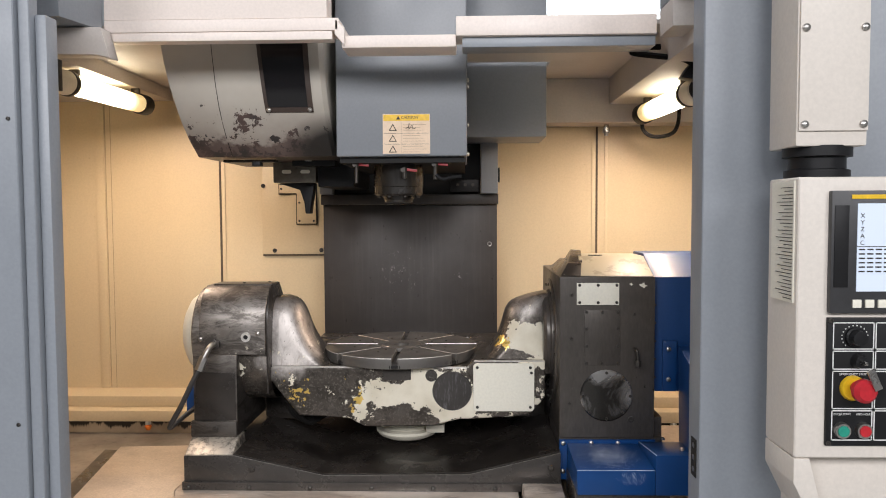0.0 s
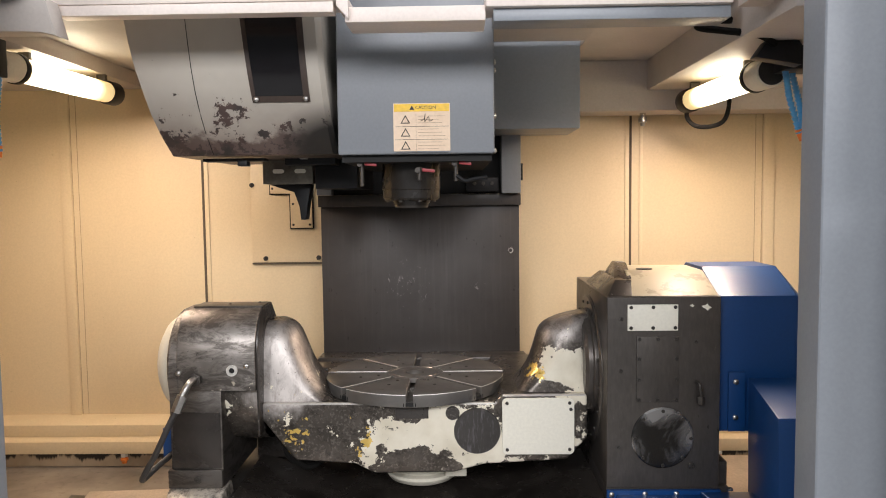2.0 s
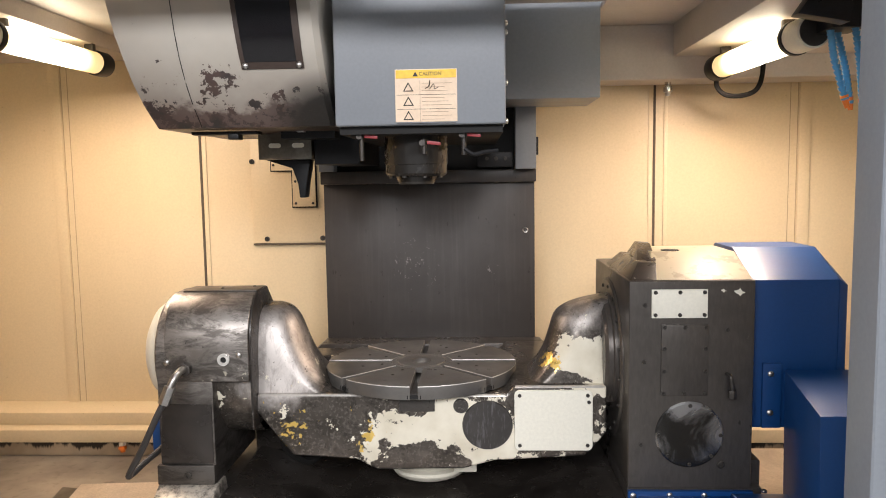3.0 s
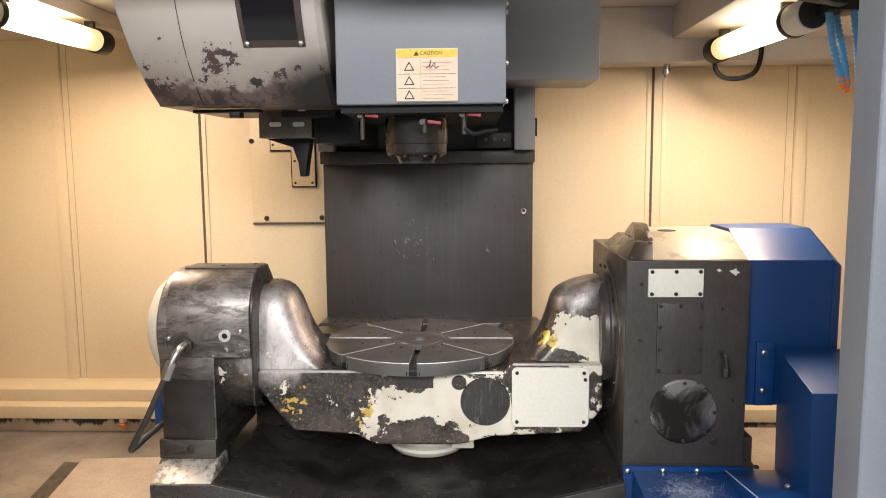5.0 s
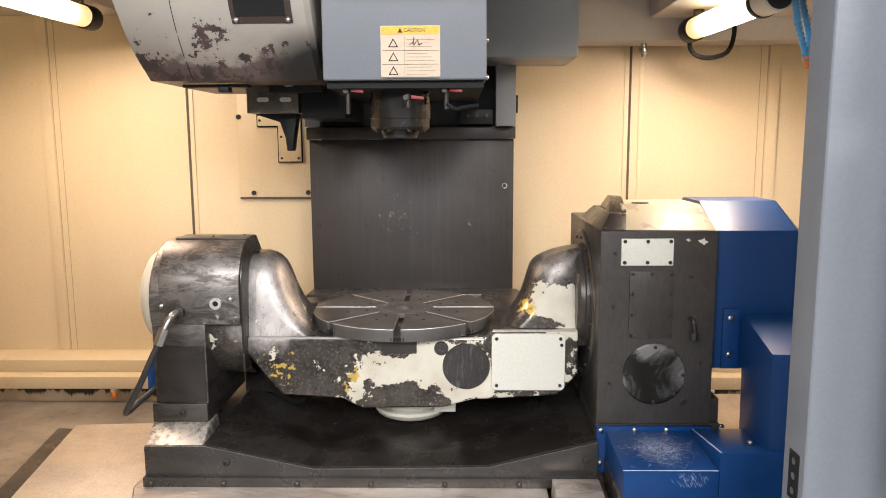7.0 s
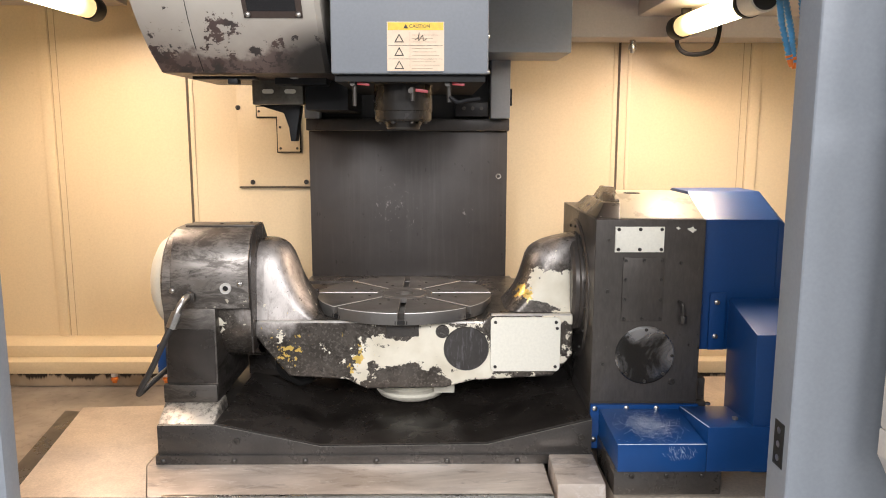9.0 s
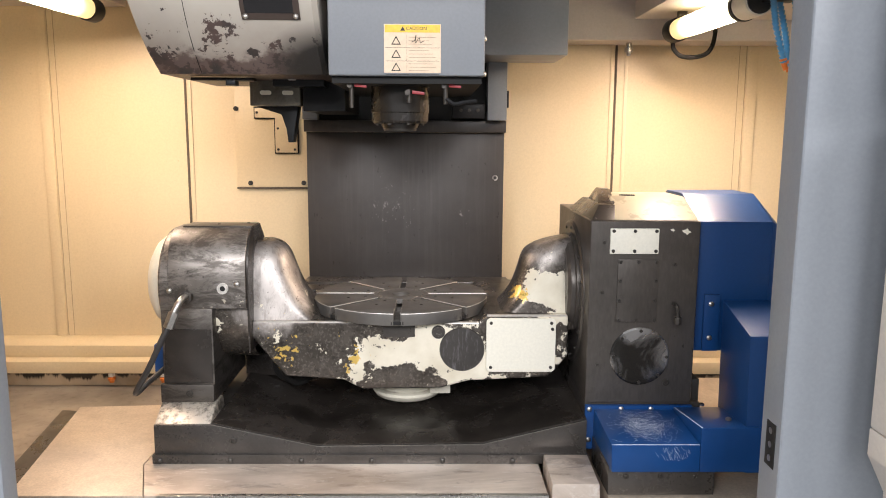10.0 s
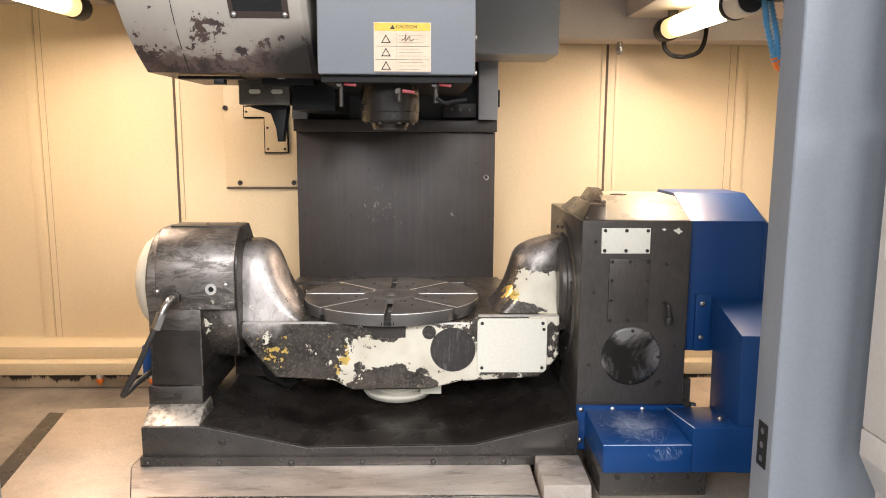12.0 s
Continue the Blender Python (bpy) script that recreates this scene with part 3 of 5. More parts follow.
part("panel_drip", box(-0.70, -0.36, YB - 0.009, YB + 0.01, 1.362, 1.3675, 0.001), M_SEAM, wall)
solid("ledge_upper", prism([(YB - 0.09, 0.766), (YB, 0.766), (YB, 0.822), (YB - 0.05, 0.822), (YB - 0.09, 0.808)], "x", -1.75, 1.6, 0.003), M_WALL, "cream sheet-metal ledge along the back wall", "trim", kind="structure")
solid("ledge_lower", prism([(YB - 0.12, 0.714), (YB, 0.714), (YB, 0.7655), (YB - 0.10, 0.7655), (YB - 0.12, 0.757)], "x", -1.75, 1.6, 0.003), M_WALL, "cream lower sheet-metal ledge along the back wall", "trim", kind="structure")
solid("bulkhead", box(0.20, 1.60, 3.38, YB - 0.001, 1.868, 2.032, 0.003), M_CEIL, "cream sheet-metal bulkhead over the back wall", "trim", kind="structure")
solid("lamp_beam_right", box(0.657, 1.60, 2.30, 3.379, 1.935, 2.032, 0.003), M_CEIL, "cream boxed beam carrying a work lamp", "beam", kind="structure")
solid("lamp_beam_left", box(-1.75, -1.06, 2.30, YB - 0.001, 1.985, 2.032, 0.003), M_CEIL, "cream boxed beam carrying a work lamp", "beam", kind="structure")
roof = box(0.40, 1.60, 2.565, YB, 2.033, 2.045, 0)
box(0.125, 0.3995, 2.565, 3.06, 2.033, 2.045, 0, bm=roof)
box(-1.75, -0.77, 2.565, YB, 2.033, 2.045, 0, bm=roof)
solid("ceiling_cabin", roof, M_CEIL, "cream sheet-metal roof of the machine cabin", "ceiling", kind="structure")

# lintel over the door opening, stepped back round the spindle head
lintel = thing("lintel", (-0.1, 2.47, 1.96), "cream folded-metal lintel over the machine's door opening", "lintel", kind="structure")
part("lintel_left", box(-0.81, -0.205, 2.455, 2.56, 2.000, 2.032, 0.003), M_LINTEL, lintel)
part("lintel_step", hull([(-0.215, 2.455, 1.99), (-0.19, 2.455, 1.962), (-0.19, 2.455, 2.005), (-0.215, 2.455, 2.032)], [(-0.215, 2.56, 1.99), (-0.19, 2.56, 1.962), (-0.19, 2.56, 2.005), (-0.215, 2.56, 2.032)], 0.002), M_LINTEL, lintel)
part("lintel_middle", box(-0.20, 0.094, 2.47, 2.58, 1.958, 1.990, 0.004), M_LINTEL, lintel)
part("lintel_right", box(0.094, 0.60, 2.455, 2.56, 1.982, 2.032, 0.004), M_LINTEL, lintel)
# Grey colour stands in for the shade on this lip.
part("lintel_lip", box(0.11, 0.60, 2.47, 2.55, 1.956, 1.9815, 0.002), M_GREY2, lintel)
part("lintel_rim", box(-0.800, -0.222, 2.459, 2.50, 1.978, 1.9995, 0.001), M_LINTEL, lintel)
part("fascia", box(-0.81, -0.235, 2.4575, 2.53, 2.0325, 2.5, 0.001), M_LINTEL, lintel)

# ---------- doors and posts ----------
door = thing("door_right", (0.95, 2.09, 0.0), "grey painted steel machine door, slid open", "door", kind="structure")
part("door_frame", box(0.59, 1.40, 2.048, 2.124, 0.0, 2.6, 0.006, 3), M_GREY2, door)
part("latch_slot", box(0.5885, 0.60, 2.066, 2.10, 0.985, 1.065, 0.001), M_SHADE_AND_JOINT, door)
for zz in (1.0, 1.025, 1.05):
    part("latch_pin", rod((0.588, 2.083, zz), (0.60, 2.083, zz), 0.006, 12), M_STEEL, door)
door = thing("door_left", (-1.2, 2.12, 0.0), "grey painted steel machine door with a folded edge, slid open", "door", kind="structure")
part("door_panel", box(-1.9, -0.838, 2.11, 2.16, 0.0, 2.6, 0.006, 3), M_GREY2, door)
part("door_edge", box(-0.8378, -0.812, 2.125, 2.16, 0.0, 2.6, 0.005, 3), M_GREY2, door)
part("door_lip", box(-0.8115, -0.787, 2.145, 2.19, 0.0, 1.966, 0.003), M_GREY2, door)
bolts(door, [(-0.855, 2.109, z) for z in (1.08, 1.74)], BOLT_S)
part("top_rail", prism([(-1.6, 1.95), (-0.805, 1.934), (-0.772, 1.926), (-0.792, 2.002), (-1.6, 2.002)], "y", 2.40, 2.453, 0.002), M_CEIL, door, "cream door rail")
part("rail_cover", hull([(-1.6, 2.30, 2.003), (-0.842, 2.30, 2.003), (-0.842, 2.30, 2.6), (-1.6, 2.30, 2.6)], [(-1.6, 2.452, 2.006), (-0.812, 2.452, 2.006), (-0.812, 2.452, 2.6), (-1.6, 2.452, 2.6)], 0.003), M_GREY2, door)
rb = thing("rail_bracket", (0.7, 2.4, 1.96), "grey and cream folded door-rail bracket over the opening", "bracket", kind="structure")
part("bracket_cheek", box(0.602, 1.3, 2.32, 2.44, 1.968, 2.035, 0.003), M_CEIL, rb)
part("bracket_top", box(0.602, 1.3, 2.28, 2.44, 2.0355, 2.6, 0.003), M_GREY2, rb)

# ---------- machine bed ----------
tray = thing("bed_tray", (-0.4, 2.85, 0.66), "stained bare-steel tray under the rotary table", "tray")
part("side_sheet", prism([(-0.960, 2.44), (-0.655, 2.44), (-0.715, 2.60), (-0.715, 3.02), (-1.053, 2.995)], "z", 0.6595, 0.748, 0.002), M_TRAY, tray)
part("front_sheet", prism([(-0.6535, 2.44), (0.262, 2.44), (0.262, 3.29), (-0.7135, 3.29), (-0.7135, 2.60)], "z", 0.6595, 0.7485, 0.002), M_TRAY2, tray)
part("side_channel", prism([(-1.020, 2.44), (-0.963, 2.44), (-1.056, 2.995), (-1.112, 3.005)], "z", 0.6595, 0.735, 0.001), M_BASE, tray, "dark oily channel beside the tray")
solid("tray_lip", box(-0.62, 0.262, 2.428, 2.4395, 0.70, 0.7535, 0.002), M_STEEL, "bright folded front lip of the steel tray", "trim", kind="structure")
solid("tray_right", box(0.40, 1.10, 2.44, 3.29, 0.6595, 0.742, 0.003), M_TRAY, "stained bare-steel tray under the blue covers", "tray")
solid("bed_floor", box(-1.75, 1.60, 2.2, YB, 0.58, 0.66, 0), M_FLOORPAN, "coolant-stained steel floor of the machine cabin", "floor", kind="structure")
solid("wall_front", box(-1.75, 1.60, 2.20, 2.26, 0.0, 0.6605, 0.003), M_GREY2, "grey painted front apron of the machine", "wall", kind="structure")
solid("way_cover", hull([(0.268, 2.44, 0.6595), (0.385, 2.44, 0.6595), (0.38, 2.445, 0.772), (0.272, 2.445, 0.772)], [(0.268, 2.588, 0.6595), (0.385, 2.588, 0.6595), (0.38, 2.588, 0.78), (0.272, 2.588, 0.78)], 0.003), M_TRAY2, "ground steel way cover beside the tray", "cover")

# ---------- rotary table ----------
TX, TY = 0.010, 0.012
unit = thing("trunnion_table", (-0.1, 2.9, 0.75), "oiled cast-iron trunnion rotary table with flaking cream paint", "rotary table", shift=(TX, TY, 0))

base = part("base", prism([(-0.70, 0.75), (0.372, 0.75), (0.372, 0.858), (0.114, 0.795), (-0.299, 0.790), (-0.557, 0.846), (-0.70, 0.846)], "y", 2.60, 3.30, 0.003), M_BASE, unit, "black oiled casting with a shallow well")
bright_edges(base, M_EDGE_DULL, lambda q: q.y < -0.2 and 0.6 < q.z < 0.97)
part("well", prism([(-0.556, 0.847), (-0.299, 0.7915), (0.114, 0.7965), (0.371, 0.8595), (0.371, 0.862), (0.114, 0.799), (-0.299, 0.794), (-0.556, 0.8495)], "y", 2.606, 3.30, 0), M_WELL, base, "black oily well")
part("well_back", box(-0.60, 0.371, 3.255, 3.299, 0.80, 1.02, 0.002), M_WELL, base)
# Added black sheets that stop light leaking through behind the support and arm.
part("well_light_block", box(-0.571, -0.36, 3.006, 3.03, 0.84, 1.10, 0.002), M_WELL, base)
part("well_light_block", box(0.23, 0.371, 3.006, 3.03, 0.84, 1.10, 0.002), M_WELL, base)
part("base_lip", box(-0.703, 0.375, 2.590, 2.62, 0.7485, 0.772, 0.002), M_BASE, base)
bolts(base, [(-0.685 + 0.1745 * i, 2.589, 0.758) for i in range(7)], BOLT_D)
bolts(base, [(-0.505, 2.599, 0.806), (0.345, 2.599, 0.815)], BOLT_L)
for hx in (-0.13, -0.075):
    bolts(base, [(hx, 2.70 + 0.03 * k, 0.793) for k in range(3)], BOLT_S, turn=Euler((0, 0, 0)))

foot = part("foot", hull([(-0.700, 2.62, 0.80), (-0.560, 2.62, 0.80), (-0.560, 2.62, 0.835), (-0.700, 2.62, 0.835)], [(-0.698, 2.74, 0.80), (-0.560, 2.74, 0.80), (-0.560, 2.74, 0.839), (-0.698, 2.74, 0.839)], 0.004), M_SCUFF, unit, "scuffed pale iron foot")
part("foot_block", hull([(-0.699, 2.605, 0.845), (-0.561, 2.605, 0.845), (-0.566, 2.678, 0.874), (-0.706, 2.678, 0.874)], [(-0.703, 2.74, 0.84), (-0.561, 2.74, 0.84), (-0.566, 2.74, 0.874), (-0.706, 2.74, 0.874)], 0.003), M_SCUFF, foot)

# outboard support
PROF = [(2.69, 1.195), (2.694, 1.228), (2.704, 1.258), (2.720, 1.284), (2.740, 1.304), (2.765, 1.316), (2.845, 1.317), (2.905, 1.262), (2.96, 1.20), (3.0, 1.14)]
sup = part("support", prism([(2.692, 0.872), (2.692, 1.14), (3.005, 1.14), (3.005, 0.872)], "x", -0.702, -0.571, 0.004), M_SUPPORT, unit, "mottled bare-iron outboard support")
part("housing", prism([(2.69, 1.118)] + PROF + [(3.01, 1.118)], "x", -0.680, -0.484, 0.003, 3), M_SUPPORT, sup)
part("rim", prism([(2.70, 1.0)] + [(y + (0.006 if y < 2.8 else 0.004), z + 0.002) for y, z in PROF] + [(3.01, 1.0)], "x", -0.4838, -0.479, 0.001), M_WELL, sup)
part("cap_ring", lathe([(0.0, 0), (0.138, 0), (0.142, 0.005), (0.142, 0.026)], (-0.705, 2.83, 1.166), "x", 48), M_SUPPORT, sup)
part("top_plate", box(-0.660, -0.482, 2.768, 2.848, 1.3155, 1.3205, 0.0015), M_BASE, sup)
bolts(sup, [(-0.575, 2.80, 1.3205), (-0.505, 2.83, 1.3205)], BOLT_S, turn=Euler((0, 0, 0)))
part("foot_flange", box(-0.708, -0.572, 2.682, 2.70, 0.874, 0.921, 0.003), M_SUPPORT, sup)
part("end_cap", lathe([(0, -0.056), (0.046, -0.054), (0.083, -0.046), (0.109, -0.031), (0.123, -0.013), (0.127, 0.0), (0.127, 0.02)], (-0.705, 2.83, 1.166), "x", 48), M_CREAM_CAP, sup, "domed cream-painted end cap")
part("rotor", lathe([(0.0, 0.0), (0.15, 0), (0.15, 0.090)], (-0.572, 2.87, 1.10), "x", 48), M_CHIP, sup, "flaking cream-painted rotor housing")
bolts(sup, [(-0.634, 2.681, 0.898)], BOLT_L)
part("front_plate", prism([(-0.699, 0.923), (-0.576, 0.923), (-0.576, 1.064), (-0.692, 1.066)], "y", 2.6895, 2.695, 0.001), M_WELL, sup, "dark lower face plate")
part("port_hole", lathe([(0, -0.001), (0.0072, -0.001), (0.0072, 0.004)], (-0.541, 2.688, 1.171), "y", 20), M_SHADE_AND_JOINT, sup)
port = part("port", lathe([(0.0, 0.006), (0.007, 0.006), (0.007, -0.004), (0.014, -0.004), (0.014, 0.01)], (-0.541, 2.688, 1.171), "y", 24), M_ZINC, sup, "bright open threaded port")
bolts(sup, [(-0.505, 2.687, 1.182), (-0.675, 2.687, 1.165)], BOLT_B)
part("rear_valve", box(-0.742, -0.7025, 2.74, 2.84, 0.93, 1.01, 0.004), M_BLUE_PLAIN, sup, "small blue valve block")
hose = part("hose", pipe([(-0.652, 2.63, 1.105), (-0.678, 2.618, 1.05), (-0.706, 2.612, 0.99), (-0.742, 2.615, 0.928), (-0.747, 2.64, 0.918), (-0.735, 2.68, 0.930), (-0.70, 2.76, 0.958)], 0.0075, 10), M_HOSE, unit, "black braided hydraulic hose")
part("elbow", pipe([(-0.632, 2.695, 1.150), (-0.632, 2.66, 1.152), (-0.637, 2.642, 1.143), (-0.648, 2.632, 1.118), (-0.654, 2.629, 1.10)], 0.0085, 12), M_STEEL, hose, "steel elbow")
part("ferrule", rod((-0.646, 2.633, 1.123), (-0.660, 2.624, 1.085), 0.0135, 6, bev=0.001), M_STEEL, hose)
part("flange_nut", rod((-0.632, 2.690, 1.150), (-0.632, 2.676, 1.150), 0.017, 6, bev=0.001), M_BOLT, hose)

# cradle
front = [(-0.481, 1.076), (-0.484, 1.035), (-0.398, 0.926), (-0.246, 0.918), (-0.196, 0.892), (0.007, 0.895), (0.08, 0.915), (0.292, 0.926), (0.342, 0.982), (0.342, 1.094), (0.127, 1.094), (0.110, 1.074)]
cradle = part("cradle", prism(front, "y", 2.73, 3.22, 0.009, 3), M_CHIP, unit, "iron cradle with flaking cream paint and yellow specks")
bright_edges(cradle, M_EDGE, lambda q: q.y < -0.15 and q.z > 0.25 and abs(q.x) < 0.3)


def loft(rows, n=6):
    """A smooth column through rounded rectangles: (z, x0, x1, y0, y1, radius)."""
    own = bmesh.new()
    rings = []
    for z, x0, x1, y0, y1, r in rows:
        r = min(r, (x1 - x0) / 2.02, (y1 - y0) / 2.02)
        rings.append([own.verts.new((u, v, z)) for u, v in rounded_rect(x0, x1, y0, y1, r, n)])
    for a, b in zip(rings, rings[1:]):
        for i in range(len(a)):
            j = (i + 1) % len(a)
            own.faces.new((a[i], a[j], b[j], b[i]))
    own.faces.new(rings[0][::-1])
    own.faces.new(rings[-1])
    bmesh.ops.recalc_face_normals(own, faces=own.faces)
    return own


def smooth_rows(keys, n=26):
    """Fills in rows between the keys along a smooth line."""
    zs = np.array([k[0] for k in keys])
    out = []
    for i in range(n + 1):
        z = zs[0] + (zs[-1] - zs[0]) * (1 - (1 - i / n) ** 1.6)
        out.append((z, *[float(np.interp(z, zs, [k[m] for k in keys])) for m in range(1, 6)]))
    for _ in range(2):
        out = [out[0]] + [tuple((p + 2 * q + r) / 4 for p, q, r in zip(a, b, c)) for a, b, c in zip(out, out[1:], out[2:])] + [out[-1]]
    return out


left_keys = [(1.05, -0.555, -0.290, 2.742, 2.97, 0.03), (1.080, -0.555, -0.312, 2.744, 2.96, 0.04), (1.098, -0.555, -0.330, 2.746, 2.95, 0.05), (1.115, -0.555, -0.345, 2.748, 2.945, 0.056), (1.140, -0.555, -0.360, 2.750, 2.94, 0.06), (1.165, -0.555, -0.372, 2.752, 2.935, 0.062), (1.200, -0.555, -0.384, 2.757, 2.93, 0.064), (1.232, -0.555, -0.394, 2.764, 2.925, 0.064), (1.252, -0.555, -0.404, 2.774, 2.92, 0.06), (1.265, -0.555, -0.416, 2.788, 2.91, 0.05), (1.273, -0.555, -0.430, 2.808, 2.89, 0.03), (1.276, -0.545, -0.440, 2.825, 2.88, 0.02)]
part("left_arm", loft(smooth_rows(left_keys)), M_CHIP, cradle)
right_keys = [(1.05, 0.130, 0.372, 2.75, 2.97, 0.03), (1.085, 0.162, 0.372, 2.755, 2.96, 0.035), (1.112, 0.186, 0.372, 2.758, 2.955, 0.045), (1.150, 0.207, 0.372, 2.762, 2.95, 0.06), (1.196, 0.220, 0.372, 2.766, 2.945, 0.07), (1.231, 0.228, 0.372, 2.772, 2.94, 0.075), (1.250, 0.238, 0.372, 2.778, 2.935, 0.075), (1.262, 0.254, 0.372, 2.786, 2.93, 0.07), (1.272, 0.280, 0.372, 2.796, 2.92, 0.055), (1.281, 0.315, 0.372, 2.81, 2.91, 0.035), (1.287, 0.348, 0.372, 2.825, 2.895, 0.012)]
part("right_arm", loft(smooth_rows(right_keys)), M_CHIP, cradle)
part("right_collar", lathe([(0.10, 0), (0.127, 0.002), (0.134, 0.010), (0.134, 0.020), (0.141, 0.023), (0.141, 0.034), (0.1, 0.036)], (0.337, 2.86, 1.152), "x", 56), M_GEARBOX, cradle)
plate = part("cover_plate", prism(rounded_rect(0.128, 0.309, 0.942, 1.086, 0.012), "y", 2.724, 2.735, 0.001, 1), M_WHITE, cradle, "clean white square cover plate")
bolts(plate, [(0.140, 2.723, 1.074), (0.297, 2.723, 1.074), (0.140, 2.723, 0.955), (0.297, 2.723, 0.955), (0.128, 2.727, 1.06), (0.30, 2.723, 1.058)])
part("round_cover", lathe([(0, -0.004), (0.057, -0.004), (0.059, 0.0), (0.059, 0.004)], (0.065, 2.729, 1.002), "y", 48), M_SMEAR, cradle, "round dark cover with pale smears")
part("small_plug", lathe([(0, -0.004), (0.016, -0.004), (0.018, 0.0), (0.018, 0.004)], (0.003, 2.729, 1.048), "y", 28), M_BASE, cradle)
# Dark plate added in place of a shaded pocket cut into the face.
part("pocket_patch", box(-0.142, -0.058, 2.7265, 2.735, 1.035, 1.068, 0.002), M_BASE, cradle)
part("lower_housing", lathe([(0, -0.092), (0.066, -0.090), (0.092, -0.078), (0.100, -0.066), (0.100, -0.058), (0.085, -0.054), (0.085, 0.05)], (-0.085, 2.92, 0.90), "z", 48), M_CREAM_CAP, cradle, "pale round motor housing under the cradle")
part("housing_tab", box(-0.02, 0.038, 2.84, 2.96, 0.842, 0.868, 0.003), M_CREAM_CAP, cradle)
bolts(cradle, [(0.335, 2.735, 1.02), (0.328, 2.729, 1.0), (-0.455, 2.729, 1.03)])

for k in range(3):
    part("cable", pipe([(-0.43, 2.80 + 0.03 * k, 0.99), (-0.435 + 0.01 * k, 2.79, 0.93), (-0.40 + 0.01 * k, 2.80, 0.897 - 0.006 * k), (-0.33, 2.85, 0.90), (-0.26, 2.90, 0.915)], 0.008, 8), M_RUBBER, cradle)

# turntable with eight radial slots
CX, CY, RT, ZT = -0.102, 2.920, 0.244, 1.110
table = part("turntable", lathe([(0, -0.055), (0.175, -0.055), (0.18, -0.034), (0.2365, -0.034), (0.2405, -0.031), (0.2405, -0.018), (0, -0.018)], (CX, CY, ZT), "z", 72), M_BASE, unit, "ground steel turntable with radial slots")
HW = 0.0085
for k in range(8):
    a0, a1 = radians(45 * k), radians(45 * (k + 1))
    pts = []
    for r, n, back in ((RT, 10, False), (0.078, 4, True)):
        d = math.asin(HW / r)
        arc = [(r * math.cos(a0 + d + (a1 - a0 - 2 * d) * i / n), r * math.sin(a0 + d + (a1 - a0 - 2 * d) * i / n)) for i in range(n + 1)]
        pts += arc[::-1] if back else arc
    seg = part("top_segment", prism([(CX + u, CY + v) for u, v in pts], "z", ZT - 0.0325, ZT, 0.0022, 2), M_TABLE, table)
    # Glint of the slot chamfers, painted on as a brighter edge material.
    bright_edges(seg, M_EDGE, lambda q: 0.1 < q.z < 0.8)
    a = radians(45 * k)
    u, v = Vector((math.cos(a), math.sin(a), 0)), Vector((-math.sin(a), math.cos(a), 0))
    q = [Vector((CX, CY, ZT - 0.0300)) + u * 0.2435 + v * w + Vector((0, 0, h)) for w, h in ((-0.016, 0), (0.016, 0), (0.016, 0.0085), (-0.016, 0.0085))]
    part("slot_foot", hull(q, [c - u * 0.01 for c in q], 0), M_SHADE_AND_JOINT, table)
part("hub_ring", lathe([(0.0, -0.012), (0.026, -0.012), (0.026, -0.001), (0.030, 0.0), (0.062, 0.0), (0.0635, -0.002), (0.065, 0.0), (0.0765, 0.0), (0.0775, -0.012)], (CX, CY, ZT), "z", 56), M_TABLE, table)
for k in range(8):
    a = radians(45 * k + 22.5)
    for r in (0.105, 0.155):
        bolts(table, [(CX + r * math.cos(a), CY + r * math.sin(a), ZT - 0.001)], BOLT_S, "tapped_hole", Euler((0, 0, 0)))

# gearbox
gear = part("gearbox", box(0.372, 0.640, 2.635, 3.09, 0.890, 1.352, 0.004, 3), M_GEARBOX, unit, "dark oiled gearbox housing")
part("gearbox_foot", box(0.372, 0.665, 2.64, 3.09, 0.848, 0.8905, 0.002), M_GEARBOX, gear)
part("rear_foot", box(0.6405, 0.668, 2.66, 3.05, 0.88, 0.945, 0.003), M_GEARBOX, gear)
flange = part("side_flange", lathe([(0.10, 0.002), (0.19, -0.004), (0.196, 0.0), (0.196, 0.006)], (0.370, 2.88, 1.13), "x", 56), M_GEARBOX, gear)
bolts(flange, [(0.3655, 2.88 + 0.178 * math.cos(radians(a)), 1.13 + 0.178 * math.sin(radians(a))) for a in range(8, 360, 22)], BOLT_S, turn=Euler((0, radians(-90), 0)))
cap = part("top_cover", hull([(0.425, 2.64, 1.353), (0.636, 2.64, 1.353), (0.636, 2.97, 1.353), (0.425, 2.97, 1.353)], [(0.445, 2.76, 1.402), (0.636, 2.76, 1.402), (0.636, 2.91, 1.402), (0.445, 2.91, 1.402)], 0.003), M_OLDCREAM, gear, "worn cream top cover")
part("filler_hole", rod((0.498, 2.795, 1.4005), (0.498, 2.795, 1.4035), 0.021, 24), M_SHADE_AND_JOINT, cap)
part("side_block", hull([(0.374, 2.638, 1.3525), (0.432, 2.638, 1.3525), (0.452, 2.93, 1.3525), (0.380, 2.98, 1.3525)], [(0.404, 2.70, 1.386), (0.442, 2.69, 1.386), (0.452, 2.92, 1.386), (0.410, 2.94, 1.386)], 0.003), M_WELL, gear, "black sloped cast block")
part("lifting_wedge", hull([(0.410, 2.74, 1.3862), (0.447, 2.705, 1.3862), (0.468, 2.90, 1.3862), (0.424, 2.925, 1.3862)], [(0.435, 2.86, 1.415), (0.462, 2.835, 1.415), (0.466, 2.88, 1.415), (0.440, 2.91, 1.415)], 0.003), M_WELL, gear, "black sloped wedge")
p = part("white_plate", box(0.4195, 0.538, 2.629, 2.64, 1.272, 1.334, 0.001), M_WHITE, gear, "small white cover plate")
